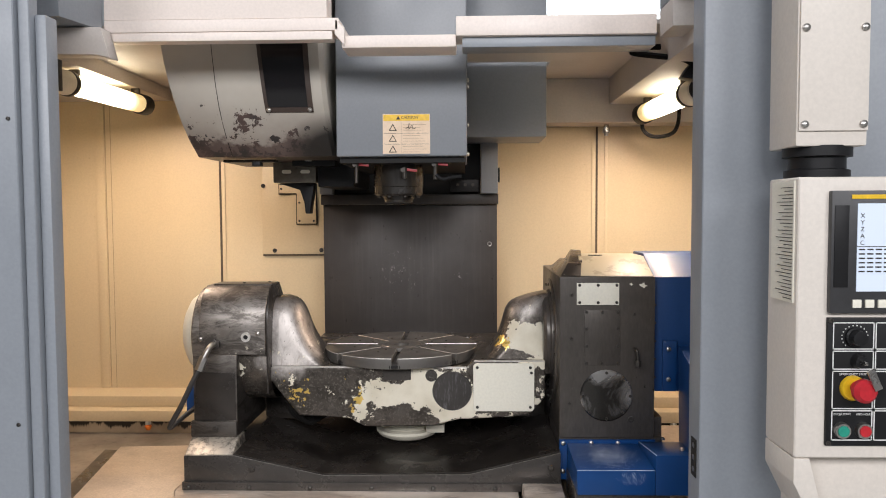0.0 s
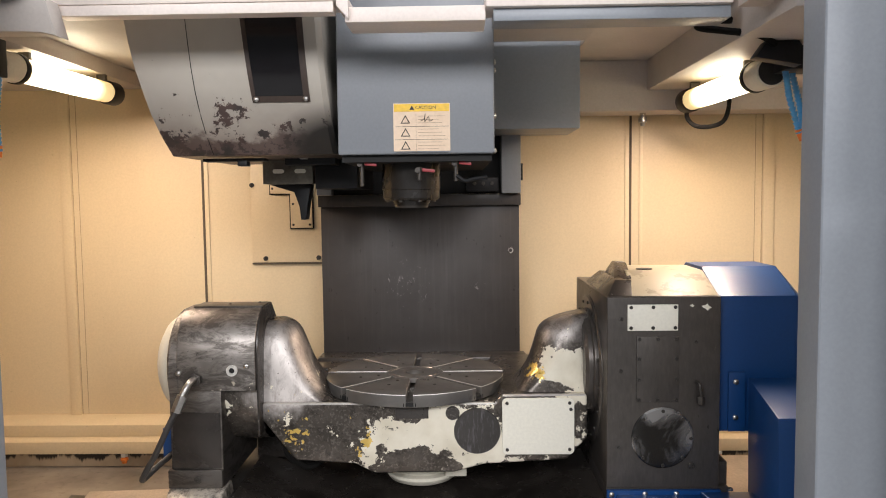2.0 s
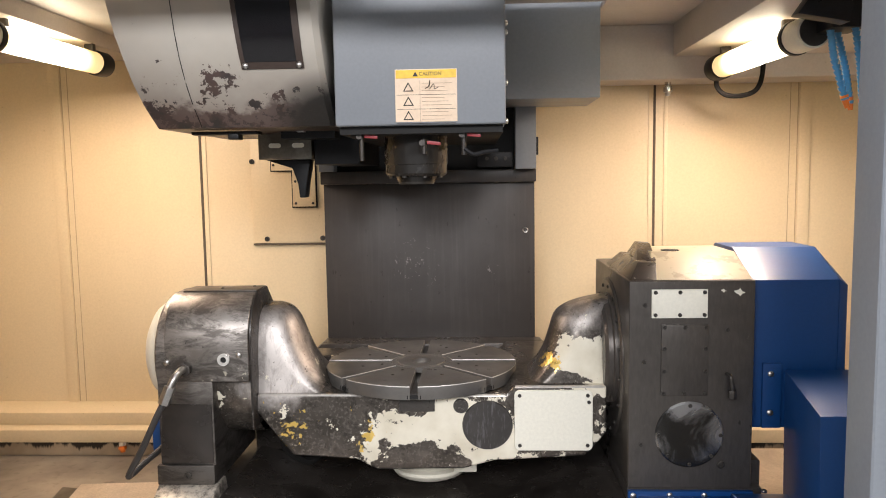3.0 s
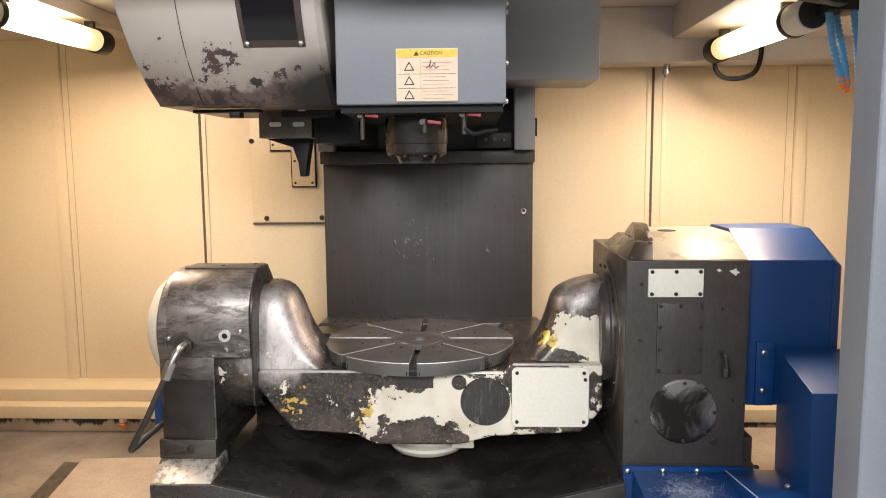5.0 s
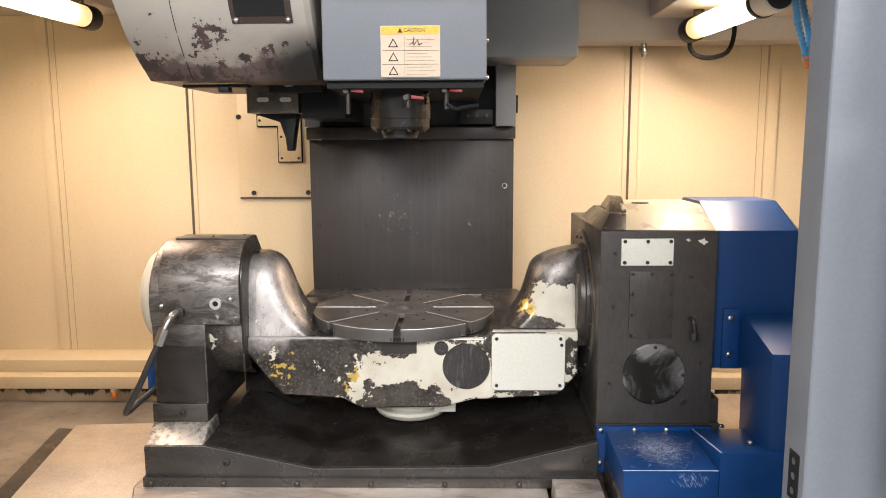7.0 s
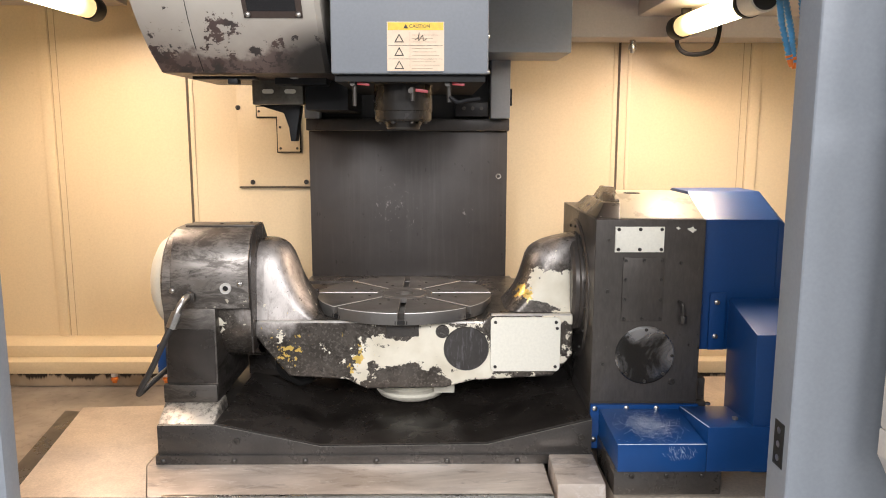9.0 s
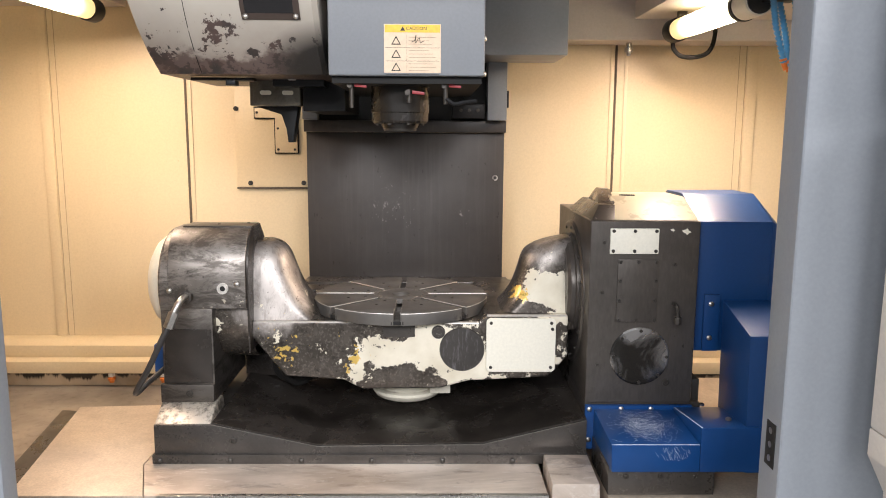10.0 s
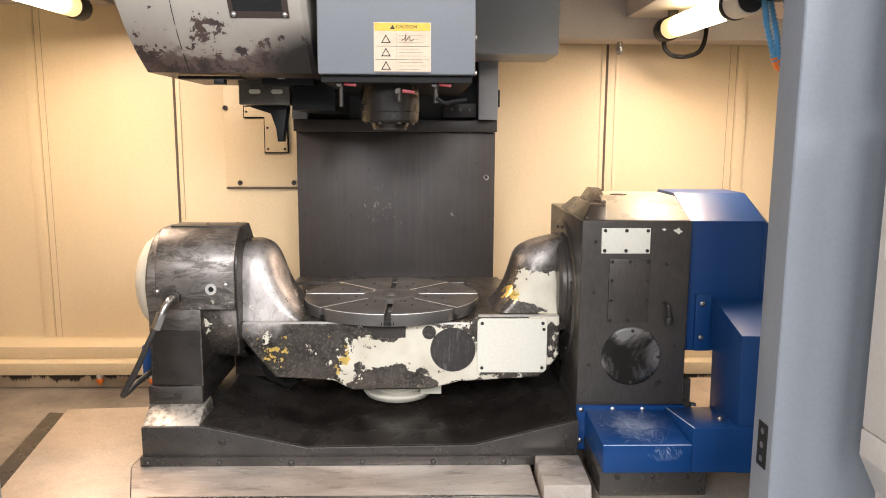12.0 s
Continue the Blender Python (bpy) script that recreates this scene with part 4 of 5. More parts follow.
bolts(p, [(x, 2.6285, z) for x in (0.427, 0.479, 0.531) for z in (1.279, 1.328)])
p = part("grey_plate", box(0.441, 0.541, 2.630, 2.64, 1.101, 1.258, 0.001), M_GEARBOX, gear)
bolts(p, [(x, 2.6295, z) for x in (0.447, 0.535) for z in (1.106, 1.155, 1.205, 1.252)] + [(0.491, 2.6295, 1.106), (0.491, 2.6295, 1.252)])
p = part("round_plate", lathe([(0, -0.003), (0.070, -0.003), (0.0735, 0.0), (0.0735, 0.006)], (0.504, 2.632, 1.013), "y", 56), M_POLISH, gear, "polished round cover")
bolts(p, [(0.504 + 0.066 * math.cos(radians(a)), 2.6285, 1.013 + 0.066 * math.sin(radians(a))) for a in range(0, 360, 45)])
bolts(gear, [(0.574, 2.634, 0.945)], BOLT_L)
bolts(gear, [(0.582, 2.634, 1.245), (0.406, 2.634, 1.30), (0.405, 2.634, 1.175), (0.40, 2.634, 0.99)])
part("hook", pipe([(0.582, 2.63, 1.149), (0.585, 2.615, 1.145), (0.588, 2.613, 1.12), (0.588, 2.613, 1.10)], 0.0048, 10), M_BOLT, gear, "steel hose stub")
part("hook_nut", rod((0.588, 2.613, 1.118), (0.588, 2.613, 1.10), 0.0092, 6, bev=0.001), M_BOLT, gear)
for cx, cz, r in ((0.606, 1.326, 0.010), (0.572, 1.33, 0.005)):
    rim_ = [(cx + r * q * math.cos(i * 0.7), cz + 0.8 * r * q * math.sin(i * 0.7)) for i, q in enumerate((1.2, 0.6, 1.1, 0.75, 1.3, 0.7, 0.5, 1.0, 0.65))]
    part("paint_chip", prism(rim_, "y", 2.6335, 2.636, 0), M_WHITE, gear)

# blue covers
blue = part("motor_cover", prism([(2.665, 1.018), (2.665, 1.348), (2.79, 1.408), (2.92, 1.408), (2.98, 1.38), (2.98, 1.018)], "x", 0.6415, 0.83, 0.003), M_BLUE_PLAIN, unit, "glossy blue sheet-metal motor cover")
part("cover_slope", hull([(0.83, 2.665, 1.018), (0.83, 2.665, 1.348), (0.83, 2.79, 1.408), (0.83, 2.95, 1.39), (0.83, 2.98, 1.018)], [(0.85, 2.67, 1.02), (0.85, 2.67, 1.335), (0.85, 2.79, 1.37), (0.85, 2.95, 1.36), (0.85, 2.98, 1.02)], 0.002), M_BLUE_PLAIN, blue)
bolts(blue, [(0.646, 2.664, 1.06 + 0.052 * i) for i in range(5)], BOLT_S)
side = part("side_cover", hull([(0.697, 2.43, 0.80), (1.0, 2.43, 0.80), (1.0, 2.43, 1.120), (0.690, 2.43, 1.120)], [(0.712, 2.64, 0.80), (1.0, 2.64, 0.80), (1.0, 2.64, 1.156), (0.707, 2.64, 1.156)], 0.003), M_BLUE_PLAIN, unit, "blue sheet-metal cable cover")
part("side_flange", box(0.668, 0.708, 2.656, 2.664, 1.02, 1.165, 0.001), M_BLUE_PLAIN, side)
bolts(side, [(0.684, 2.655, 1.055), (0.684, 2.655, 1.142)], BOLT_B)
step = part("step_cover", hull([(0.392, 2.42, 0.807), (0.5905, 2.42, 0.807), (0.5905, 2.42, 0.872), (0.390, 2.42, 0.872)], [(0.392, 2.62, 0.78), (0.5905, 2.62, 0.78), (0.5905, 2.62, 0.880), (0.392, 2.62, 0.880)], 0.003), M_BLUE, unit, "scratched blue stepped cover")
bright_edges(step, M_SCRATCH, lambda q: q.y < -0.2 and 0.6 < q.z < 0.99)
blk = part("step_block", hull([(0.591, 2.42, 0.807), (1.0, 2.42, 0.807), (1.0, 2.42, 0.912), (0.591, 2.42, 0.912)], [(0.591, 2.62, 0.78), (1.0, 2.62, 0.78), (1.0, 2.62, 0.886), (0.591, 2.62, 0.886)], 0.003), M_BLUE, step)
bright_edges(blk, M_SCRATCH, lambda q: (q.y < -0.2 or q.x < -0.2) and 0.6 < q.z < 0.97)
scr_bm = bmesh.new()
rnd = random.Random(5)
for k in range(460):
    f, g, turn_ = min(max(rnd.gauss(0.5, 0.17), 0.05), 0.95), min(max(rnd.gauss(0.5, 0.2), 0.05), 0.95), rnd.uniform(0, math.pi)
    cx, cy, ln, w = 0.397 + 0.185 * f, 2.43 + 0.18 * g, rnd.uniform(0.008, 0.045), rnd.uniform(0.00012, 0.00028)
    bend = rnd.uniform(-0.15, 0.15)
    pts = []
    for i in range(5):
        q = (i / 4 - 0.5) * ln
        a = turn_ + bend * i / 4
        pts.append((min(max(cx + q * math.cos(a), 0.397), 0.586), min(max(cy + q * math.sin(a), 2.426), 2.612)))
    nx, ny = -math.sin(turn_) * w, math.cos(turn_) * w
    rail_ = [[scr_bm.verts.new((x + m * nx, y + m * ny, 0.8735 + (y - 2.42) * 0.04)) for x, y in pts] for m in (-1, 1)]
    for i in range(4):
        scr_bm.faces.new((rail_[0][i], rail_[0][i + 1], rail_[1][i + 1], rail_[1][i]))
for k in range(48):
    x0, z0, ln, a = rnd.gauss(0.527, 0.018), rnd.uniform(0.838, 0.867), rnd.uniform(0.004, 0.014), rnd.uniform(0.8, 1.3)
    dx, dz, w = math.cos(a) * ln / 2, math.sin(a) * ln / 2, 0.00025
    scr_bm.faces.new([scr_bm.verts.new((x, 2.4194, min(max(z, 0.815), 0.868))) for x, z in ((x0 - dx - w, z0 + dz), (x0 - dx + w, z0 + dz), (x0 + dx + w, z0 - dz), (x0 + dx - w, z0 - dz))])
tagged(part("scratch_patch", scr_bm, M_SCRATCH, step), kind="stuff")
part("step_flange", box(0.371, 0.64, 2.6205, 2.632, 0.775, 0.889, 0.001), M_BLUE, step)
bolts(step, [(0.381, 2.62, 0.880), (0.46, 2.62, 0.881), (0.535, 2.62, 0.881), (0.380, 2.62, 0.80)], BOLT_B)
bolts(step, [(0.655, 2.60, 0.899), (0.674, 2.48, 0.909)], BOLT_B, turn=Euler((0, 0, 0)))
part("step_base", box(0.39, 0.634, 2.44, 2.62, 0.7425, 0.8105, 0.002), M_BASE, step)
bolts(step, [(0.43 + 0.08 * i, 2.439, 0.788) for i in range(3)], BOLT_M)

# ---------- spindle head and column ----------
col = thing("spindle_column", (-0.09, 3.45, 0.7), "dark oiled sliding way cover and grey column behind the spindle", "machine column")
part("way_sheet", box(-0.429, 0.237, 3.395, 3.42, 0.70, 1.5635, 0.002), M_DARKPLATE, col, "dark oiled steel way-cover sheet")
part("dent", lathe([(0, 0.001), (0.004, 0.0), (0.008, -0.0012), (0.0105, 0.0)], (0.208, 3.3955, 1.412), "y", 16), M_STEEL, col)
part("cover_band", box(-0.434, 0.241, 3.372, 3.42, 1.564, 1.603, 0.003), M_DARKPLATE, col)
# Flat black sheet paints the shade between the column sides.
part("recess_shade", box(-0.43, 0.174, 3.40, 3.43, 1.6035, 1.95, 0.0), M_SHADE_AND_JOINT, col)
part("column_side", box(0.175, 0.238, 3.33, 3.43, 1.6035, 1.95, 0.003), M_GREY, col)
part("column_side", box(-0.434, -0.385, 3.35, 3.43, 1.6035, 1.95, 0.003), M_GREY, col)
p = part("terminal_block", box(0.06, 0.165, 3.33, 3.40, 1.61, 1.655, 0.003), M_BLACK, col)
bolts(p, [(0.088 + 0.028 * i, 3.329, 1.636) for i in range(3)], BOLT_M)
part("side_clip", box(0.2385, 0.246, 3.35, 3.37, 1.645, 1.70, 0.001), M_BLACK, col)
part("way_skirt", prism([(-0.75, 0.80), (0.52, 0.80), (0.25, 1.07), (-0.43, 1.07)], "y", 3.30, 3.394, 0.003), M_BASE, col)

head = thing("spindle_head", (-0.066, 2.95, 1.585), "grey painted spindle head with a caution label", "spindle head")
part("head_cover", box(-0.256, 0.122, 2.70, 3.15, 1.697, 2.6, 0.006, 3), M_GREY, head)
part("side_cover", box(0.1225, 0.394, 3.11, 3.36, 1.79, 2.6, 0.004), M_GREY, head)
bolts(head, [(0.1235, 2.74, z) for z in (1.705, 1.79, 1.90, 1.92)], BOLT_B, turn=Euler((0, radians(90), 0)))
# Black sheet paints the shade beneath the head cover.
part("underside_shade", box(-0.25, 0.116, 2.72, 3.38, 1.68, 1.6965, 0.0), M_SHADE_AND_JOINT, head)
sp = part("spindle_nose", lathe([(0, 0.0), (0.045, 0.0), (0.05, 0.012), (0.070, 0.014), (0.0745, 0.02), (0.0745, 0.04), (0.0765, 0.042), (0.0765, 0.11)], (-0.090, 2.86, 1.572), "z", 40), M_NOSE, head, "oily dark spindle nose")
part("nose_ring", lathe([(0.02, -0.006), (0.042, -0.006), (0.044, 0.0)], (-0.090, 2.86, 1.572), "z", 32), M_BOLT, sp)
for a in range(8):
    bolts(sp, [(-0.090 + 0.062 * math.cos(a * 0.785 + 0.4), 2.86 + 0.062 * math.sin(a * 0.785 + 0.4), 1.584)], BOLT_M, turn=Euler((radians(180), 0, 0)))


def tap(x, y, z, down):
    v = part("coolant_tap", rod((x, y, z + 0.012), (x, y, z - down), 0.0055, 12), M_BOLT, head, "brass coolant tap with a red lever")
    part("lever", hull([(x + 0.008, y - 0.012, z + 0.001), (x + 0.038, y - 0.014, z - 0.002), (x + 0.038, y - 0.014, z + 0.005), (x + 0.008, y - 0.012, z + 0.009)], [(x + 0.008, y - 0.007, z + 0.001), (x + 0.038, y - 0.007, z - 0.002), (x + 0.038, y - 0.007, z + 0.005), (x + 0.008, y - 0.007, z + 0.009)], 0.001), M_LEVER, v)
    part("tap_nut", rod((x - 0.004, y - 0.014, z + 0.004), (x - 0.004, y + 0.002, z + 0.004), 0.007, 6), M_BOLT, v)


tap(-0.205, 2.745, 1.672, 0.05)
tap(-0.062, 2.735, 1.655, 0.02)
tap(0.028, 2.745, 1.672, 0.04)
part("coolant_spout", pipe([(0.03, 2.74, 1.645), (0.05, 2.735, 1.632), (0.075, 2.735, 1.637), (0.105, 2.735, 1.640)], 0.005, 8), M_BLACK, head, "bent steel coolant spout")

# caution label
M_FADED = plain("faded_label_ink", (0.36, 0.25, 0.17), 0.6)
lab = part("caution_label", box(-0.121, 0.0155, 2.6985, 2.703, 1.704, 1.818, 0.0003, 1), M_LABEL, head, "stained paper caution label with a yellow band")
part("label_band", box(-0.119, 0.0135, 2.6978, 2.70, 1.7985, 1.8165, 0), M_YELLOW, lab)
part("band_sign", prism([(-0.082, 1.8025), (-0.070, 1.8025), (-0.076, 1.8125)], "y", 2.6973, 2.6978, 0), M_INK, lab)
writing("CAUTION", 0.011, (-0.043, 2.6974, 1.8075), lab, M_INK)


def triangle(cx, cz, s):
    ring = bmesh.new()
    o = [(cx + s * math.sin(radians(a)), cz + s * math.cos(radians(a))) for a in (0, 120, 240)]
    i = [(cx + (s - 0.0042) * math.sin(radians(a)), cz + (s - 0.0042) * math.cos(radians(a))) for a in (0, 120, 240)]
    for k in range(3):
        j = (k + 1) % 3
        prism([o[k], o[j], i[j], i[k]], "y", 2.6976, 2.6984, 0, bm=ring)
    part("warning_triangle", ring, M_INK, lab)


part("scrawl", pipe([(-0.055, 2.6977, 1.776), (-0.047, 2.6977, 1.781), (-0.044, 2.6977, 1.793), (-0.046, 2.6977, 1.774), (-0.036, 2.6977, 1.786), (-0.034, 2.6977, 1.775), (-0.026, 2.6977, 1.779)], 0.0008, 6, 4), M_INK, lab)
for k in range(3):
    cz = 1.779 - 0.031 * k
    triangle(-0.092, cz - 0.002, 0.0135)
    part("label_divider", box(-0.0665, -0.0660, 2.6978, 2.6984, cz - 0.0155, cz + 0.015, 0), M_FADED, lab)
    part("label_rule", box(-0.1175, 0.012, 2.6978, 2.6984, cz - 0.0165, cz - 0.0158, 0), M_INK, lab)
    for j in range(3):
        part("label_text", box(-0.062, -0.062 + (0.066, 0.05, 0.058)[(j + k) % 3], 2.6978, 2.6984, cz + 0.008 - 0.008 * j, cz + 0.0088 - 0.008 * j, 0), M_FADED, lab)

# ---------- tool magazine ----------
mag = thing("tool_magazine", (-0.5, 2.9, 1.70), "beige tool-magazine cover with flaked brown lower edge and dark window", "tool magazine")
rows = [(2.6, 2.635, -0.748, -0.285), (2.03, 2.64, -0.742, -0.284), (1.96, 2.645, -0.733, -0.281), (1.90, 2.652, -0.722, -0.278), (1.85, 2.664, -0.711, -0.275), (1.80, 2.685, -0.702, -0.272), (1.75, 2.717, -0.692, -0.269), (1.703, 2.76, -0.68, -0.266)]
bm = bmesh.new()
rings = []
for z, y, xl, xr in rows:
    rings.append([bm.verts.new(p) for p in ((xl, y, z), (xr - 0.012, y, z), (xr, y + 0.012, z), (xr, 3.25, z), (xl, 3.25, z))])
for a, b in zip(rings, rings[1:]):
    for i in range(5):
        bm.faces.new((a[i], a[(i + 1) % 5], b[(i + 1) % 5], b[i]))
bm.faces.new(rings[-1])
bm.faces.new(rings[0][::-1])
bmesh.ops.recalc_face_normals(bm, faces=bm.faces)
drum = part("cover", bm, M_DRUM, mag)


def drum_y(z):
    zs = [(r[0], r[1]) for r in rows][::-1]
    return float(np.interp(z, [q[0] for q in zs], [q[1] for q in zs]))


def drum_strip(xa_top, xb_top, xa_bot, xb_bot, z1, z0, proud, n=10):
    """A thin plate that follows the cover's curve."""
    own = bmesh.new()
    prev = None
    for i in range(n + 1):
        z = z1 + (z0 - z1) * i / n
        f = i / n
        xa, xb, y = xa_top + (xa_bot - xa_top) * f, xb_top + (xb_bot - xb_top) * f, drum_y(z) - proud
        ring = [own.verts.new(p) for p in ((xa, y, z), (xb, y, z), (xb, y + proud + 0.003, z), (xa, y + proud + 0.003, z))]
        if prev:
            for k in range(4):
                own.faces.new((prev[k], prev[(k + 1) % 4], ring[(k + 1) % 4], ring[k]))
        else:
            own.faces.new(ring[::-1])
        prev = ring
    own.faces.new(prev)
    bmesh.ops.recalc_face_normals(own, faces=own.faces)
    return own


M_BROWN = plain("brown_gasket", (0.05, 0.033, 0.025), 0.5)
M_TINT = plain("tinted_window", (0.010, 0.009, 0.010), 0.12, 0.0, 0.05)
part("window_frame", drum_strip(-0.476, -0.328, -0.452, -0.315, 2.10, 1.822, 0.003), M_BROWN, drum, "brown window gasket")
part("window", drum_strip(-0.464, -0.343, -0.443, -0.330, 2.10, 1.836, 0.0045), M_TINT, drum, "dark tinted window")
bolts(drum, [(-0.443, drum_y(1.83) - 0.004, 1.829), (-0.325, drum_y(1.83) - 0.004, 1.829)], BOLT_B)
part("cover_seam", drum_strip(-0.603, -0.6015, -0.578, -0.5765, 2.10, 1.704, 0.0012, 14), M_SHADE_AND_JOINT, drum)
part("under_rail", box(-0.62, -0.46, 2.80, 2.84, 1.690, 1.698, 0.002), M_BLACK, mag)
part("under_clip", box(-0.53, -0.505, 2.795, 2.83, 1.678, 1.692, 0.002), M_BLACK, mag)

arm = thing("tool_changer_bracket", (-0.5, 3.2, 1.42), "dark steel tool-changer bracket with two slots", "bracket")
part("bracket_plate", prism([(-0.519, 1.635), (-0.377, 1.635), (-0.377, 1.71), (-0.519, 1.71)], "y", 3.0, 3.06, 0.003), M_BRACKET, arm)
for sx in (-0.474, -0.412):
    part("slot", prism(rounded_rect(sx - 0.016, sx + 0.016, 1.665, 1.677, 0.006), "y", 2.9975, 3.002, 0), M_WHITE, arm)
part("sensor_box", box(-0.44, -0.30, 2.93, 3.04, 1.685, 1.735, 0.004), M_BLACK, arm)
part("sensor_tip", box(-0.395, -0.375, 2.915, 2.93, 1.700, 1.730, 0.002), M_STEEL, arm)
part("pointer", prism([(-0.515, 1.6355), (-0.392, 1.6355), (-0.404, 1.57), (-0.409, 1.532), (-0.424, 1.532), (-0.428, 1.57), (-0.442, 1.612), (-0.490, 1.627)], "y", 3.05, 3.10, 0.003), M_BLACK, arm)
part("arm_link", box(-0.37, -0.25, 3.0, 3.40, 1.62, 1.70, 0.004), M_BLACK, arm)
part("gasket", prism([(-0.632, 1.650), (-0.477, 1.650), (-0.477, 1.487), (-0.562, 1.487), (-0.562, 1.608), (-0.632, 1.608)], "y", YB - 0.0125, YB - 0.0072, 0), M_SHADE_AND_JOINT, arm)
wp = part("wall_plate", prism([(-0.628, 1.646), (-0.481, 1.646), (-0.481, 1.491), (-0.558, 1.491), (-0.558, 1.612), (-0.628, 1.612)], "y", YB - 0.018, YB - 0.0128, 0.001), M_WALL, arm, "cream L-shaped mounting plate")
bolts(wp, [(-0.620, YB - 0.018, 1.630), (-0.548, YB - 0.018, 1.502), (-0.490, YB - 0.018, 1.502), (-0.548, YB - 0.018, 1.575)])

# ---------- work lamps ----------


M_DISC = plain("brown_black_plastic", (0.045, 0.040, 0.036), 0.5)


def work_lamp(a, b, label):
    a, b = Vector(a), Vector(b)
    d = (b - a).normalized()
    root = thing("work_lamp", b, label, "lamp", "tube work lamps")
    part("glass_tube", rod(a + d * 0.07, b - d * 0.05, 0.032, 28), M_TUBE, root)
    part("near_cap", rod(a - d * 0.02, a + d * 0.072, 0.038, 28, bev=0.004), M_CREAM_CAP, root, "cream plastic end cap")
    part("cap_disc", rod(a - d * 0.0225, a - d * 0.0195, 0.033, 28), M_DISC, root, "dark end disc")
    part("near_ring", rod(a + d * 0.052, a + d * 0.070, 0.0405, 28, bev=0.002), M_BLACK, root)
    part("far_cap", rod(b - d * 0.055, b, 0.037, 28, bev=0.006), M_BLACK, root, "black end cap")
    for q in (a + d * 0.1, b - d * 0.07):
        part("clamp", box(q.x - 0.014, q.x + 0.014, q.y - 0.008, q.y + 0.008, q.z + 0.028, 1.986 if a.x < 0 else 1.936, 0.002), M_BOLT, root)
    mid = (a + b) / 2
    lamp = bpy.data.lights.new("tube_light", "AREA")
    lamp.shape, lamp.size, lamp.size_y, lamp.energy, lamp.color = "RECTANGLE", 0.05, 0.40, 8.8, (1.0, 0.770, 0.62)
    ob = new("tube_light", lamp)
    ob.parent = root
    lean = -0.08 if a.x < 0 else 0.08
    ob.matrix_basis = Matrix.Translation(mid + Vector((0, 0, -0.040)) - b) @ pose(0, 0, 0, 0, math.degrees(lean), math.degrees(math.atan2(-d.x, d.y)))
    return root


work_lamp((-1.110, 2.76, 1.937), (-1.064, 3.29, 1.934), "lit waterproof tube lamp under the beam")
rl = work_lamp((0.795, 2.76, 1.887), (0.757, 3.29, 1.884), "lit waterproof tube lamp with a looped black cable")
part("cable", pipe([(0.757, 3.285, 1.858), (0.764, 3.292, 1.830), (0.790, 3.295, 1.809), (0.835, 3.295, 1.806), (0.875, 3.29, 1.822), (0.890, 3.285, 1.868), (0.888, 3.28, 1.937)], 0.007, 8), M_RUBBER, rl)
part("feed_cable", pipe([(0.640, 2.58, 1.975), (0.575, 2.575, 1.972), (0.565, 2.57, 1.958), (0.62, 2.57, 1.950), (0.70, 2.58, 1.942), (0.745, 2.60, 1.925)], 0.008, 8), M_RUBBER, rl)
part("junction_box", prism([(0.702, 1.897), (0.728, 1.934), (0.800, 1.934), (0.812, 1.915), (0.806, 1.878), (0.765, 1.886)], "y", 2.60, 2.64, 0.004), M_BLACK, rl)

fit_ = thing("pipe_fitting", (0.66, 3.46, 1.83), "bright steel pipe fitting under the bulkhead", "fitting")
part("fitting_body", lathe([(0, 0), (0.007, 0.0), (0.009, 0.01), (0.014, 0.012), (0.014, 0.028), (0.01, 0.03), (0.01, 0.045)], (0.66, 3.45, 1.825), "z", 12), M_STEEL, fit_)


def jointed_hose(points, label):
    """A segmented coolant hose that ends in an orange nozzle."""
    pts = [Vector(p) for p in points]
    root = thing("coolant_hose", pts[-1], label, "coolant hose", "jointed coolant hoses")
    bm = bmesh.new()
    n = max(9, round(sum((q - p).length for p, q in zip(pts, pts[1:])) / 0.0100))
    for i in range(n):
        f = i / n * (len(pts) - 1)
        k = min(int(f), len(pts) - 2)
        c = pts[k].lerp(pts[k + 1], f - k)
        d = (pts[k + 1] - pts[k]).normalized()
        rod(c - d * 0.0045, c + d * 0.0045, 0.0085, 12, 0.0060, bm)
        rod(c + d * 0.003, c + d * 0.008, 0.005, 10, None, bm)
    part("jointed_tube", bm, M_HOSEBLUE, root)
    d = (pts[-1] - pts[-2]).normalized()
    part("nozzle", rod(pts[-1] - d * 0.022, pts[-1] + d * 0.006, 0.0085, 14, 0.005), M_ORANGE, root, "orange plastic nozzle")


solid("hose_mount", box(0.800, 0.875, 2.665, 2.75, 1.880, 1.937, 0.005), M_BLACK, "black hose mount under the lamp beam", "mount")
jointed_hose([(0.812, 2.70, 1.885), (0.822, 2.70, 1.82), (0.852, 2.70, 1.722)], "blue jointed coolant hose with an orange nozzle")
jointed_hose([(0.840, 2.73, 1.885), (0.862, 2.73, 1.80), (0.874, 2.73, 1.72)], "dark blue jointed coolant hose with an orange nozzle")
jointed_hose([(0.852, 2.68, 1.90), (0.868, 2.68, 1.80), (0.876, 2.68, 1.712)], "blue jointed coolant hose with an orange nozzle")
solid("hose_mount", box(-1.098, -1.062, 2.685, 2.715, 1.895, 1.9855, 0.003), M_BLACK, "black hose mount under the lamp beam", "mount")
jointed_hose([(-1.075, 2.70, 1.897), (-1.088, 2.70, 1.80), (-1.084, 2.70, 1.708)], "blue jointed coolant hose with orange nozzle beside a lamp")
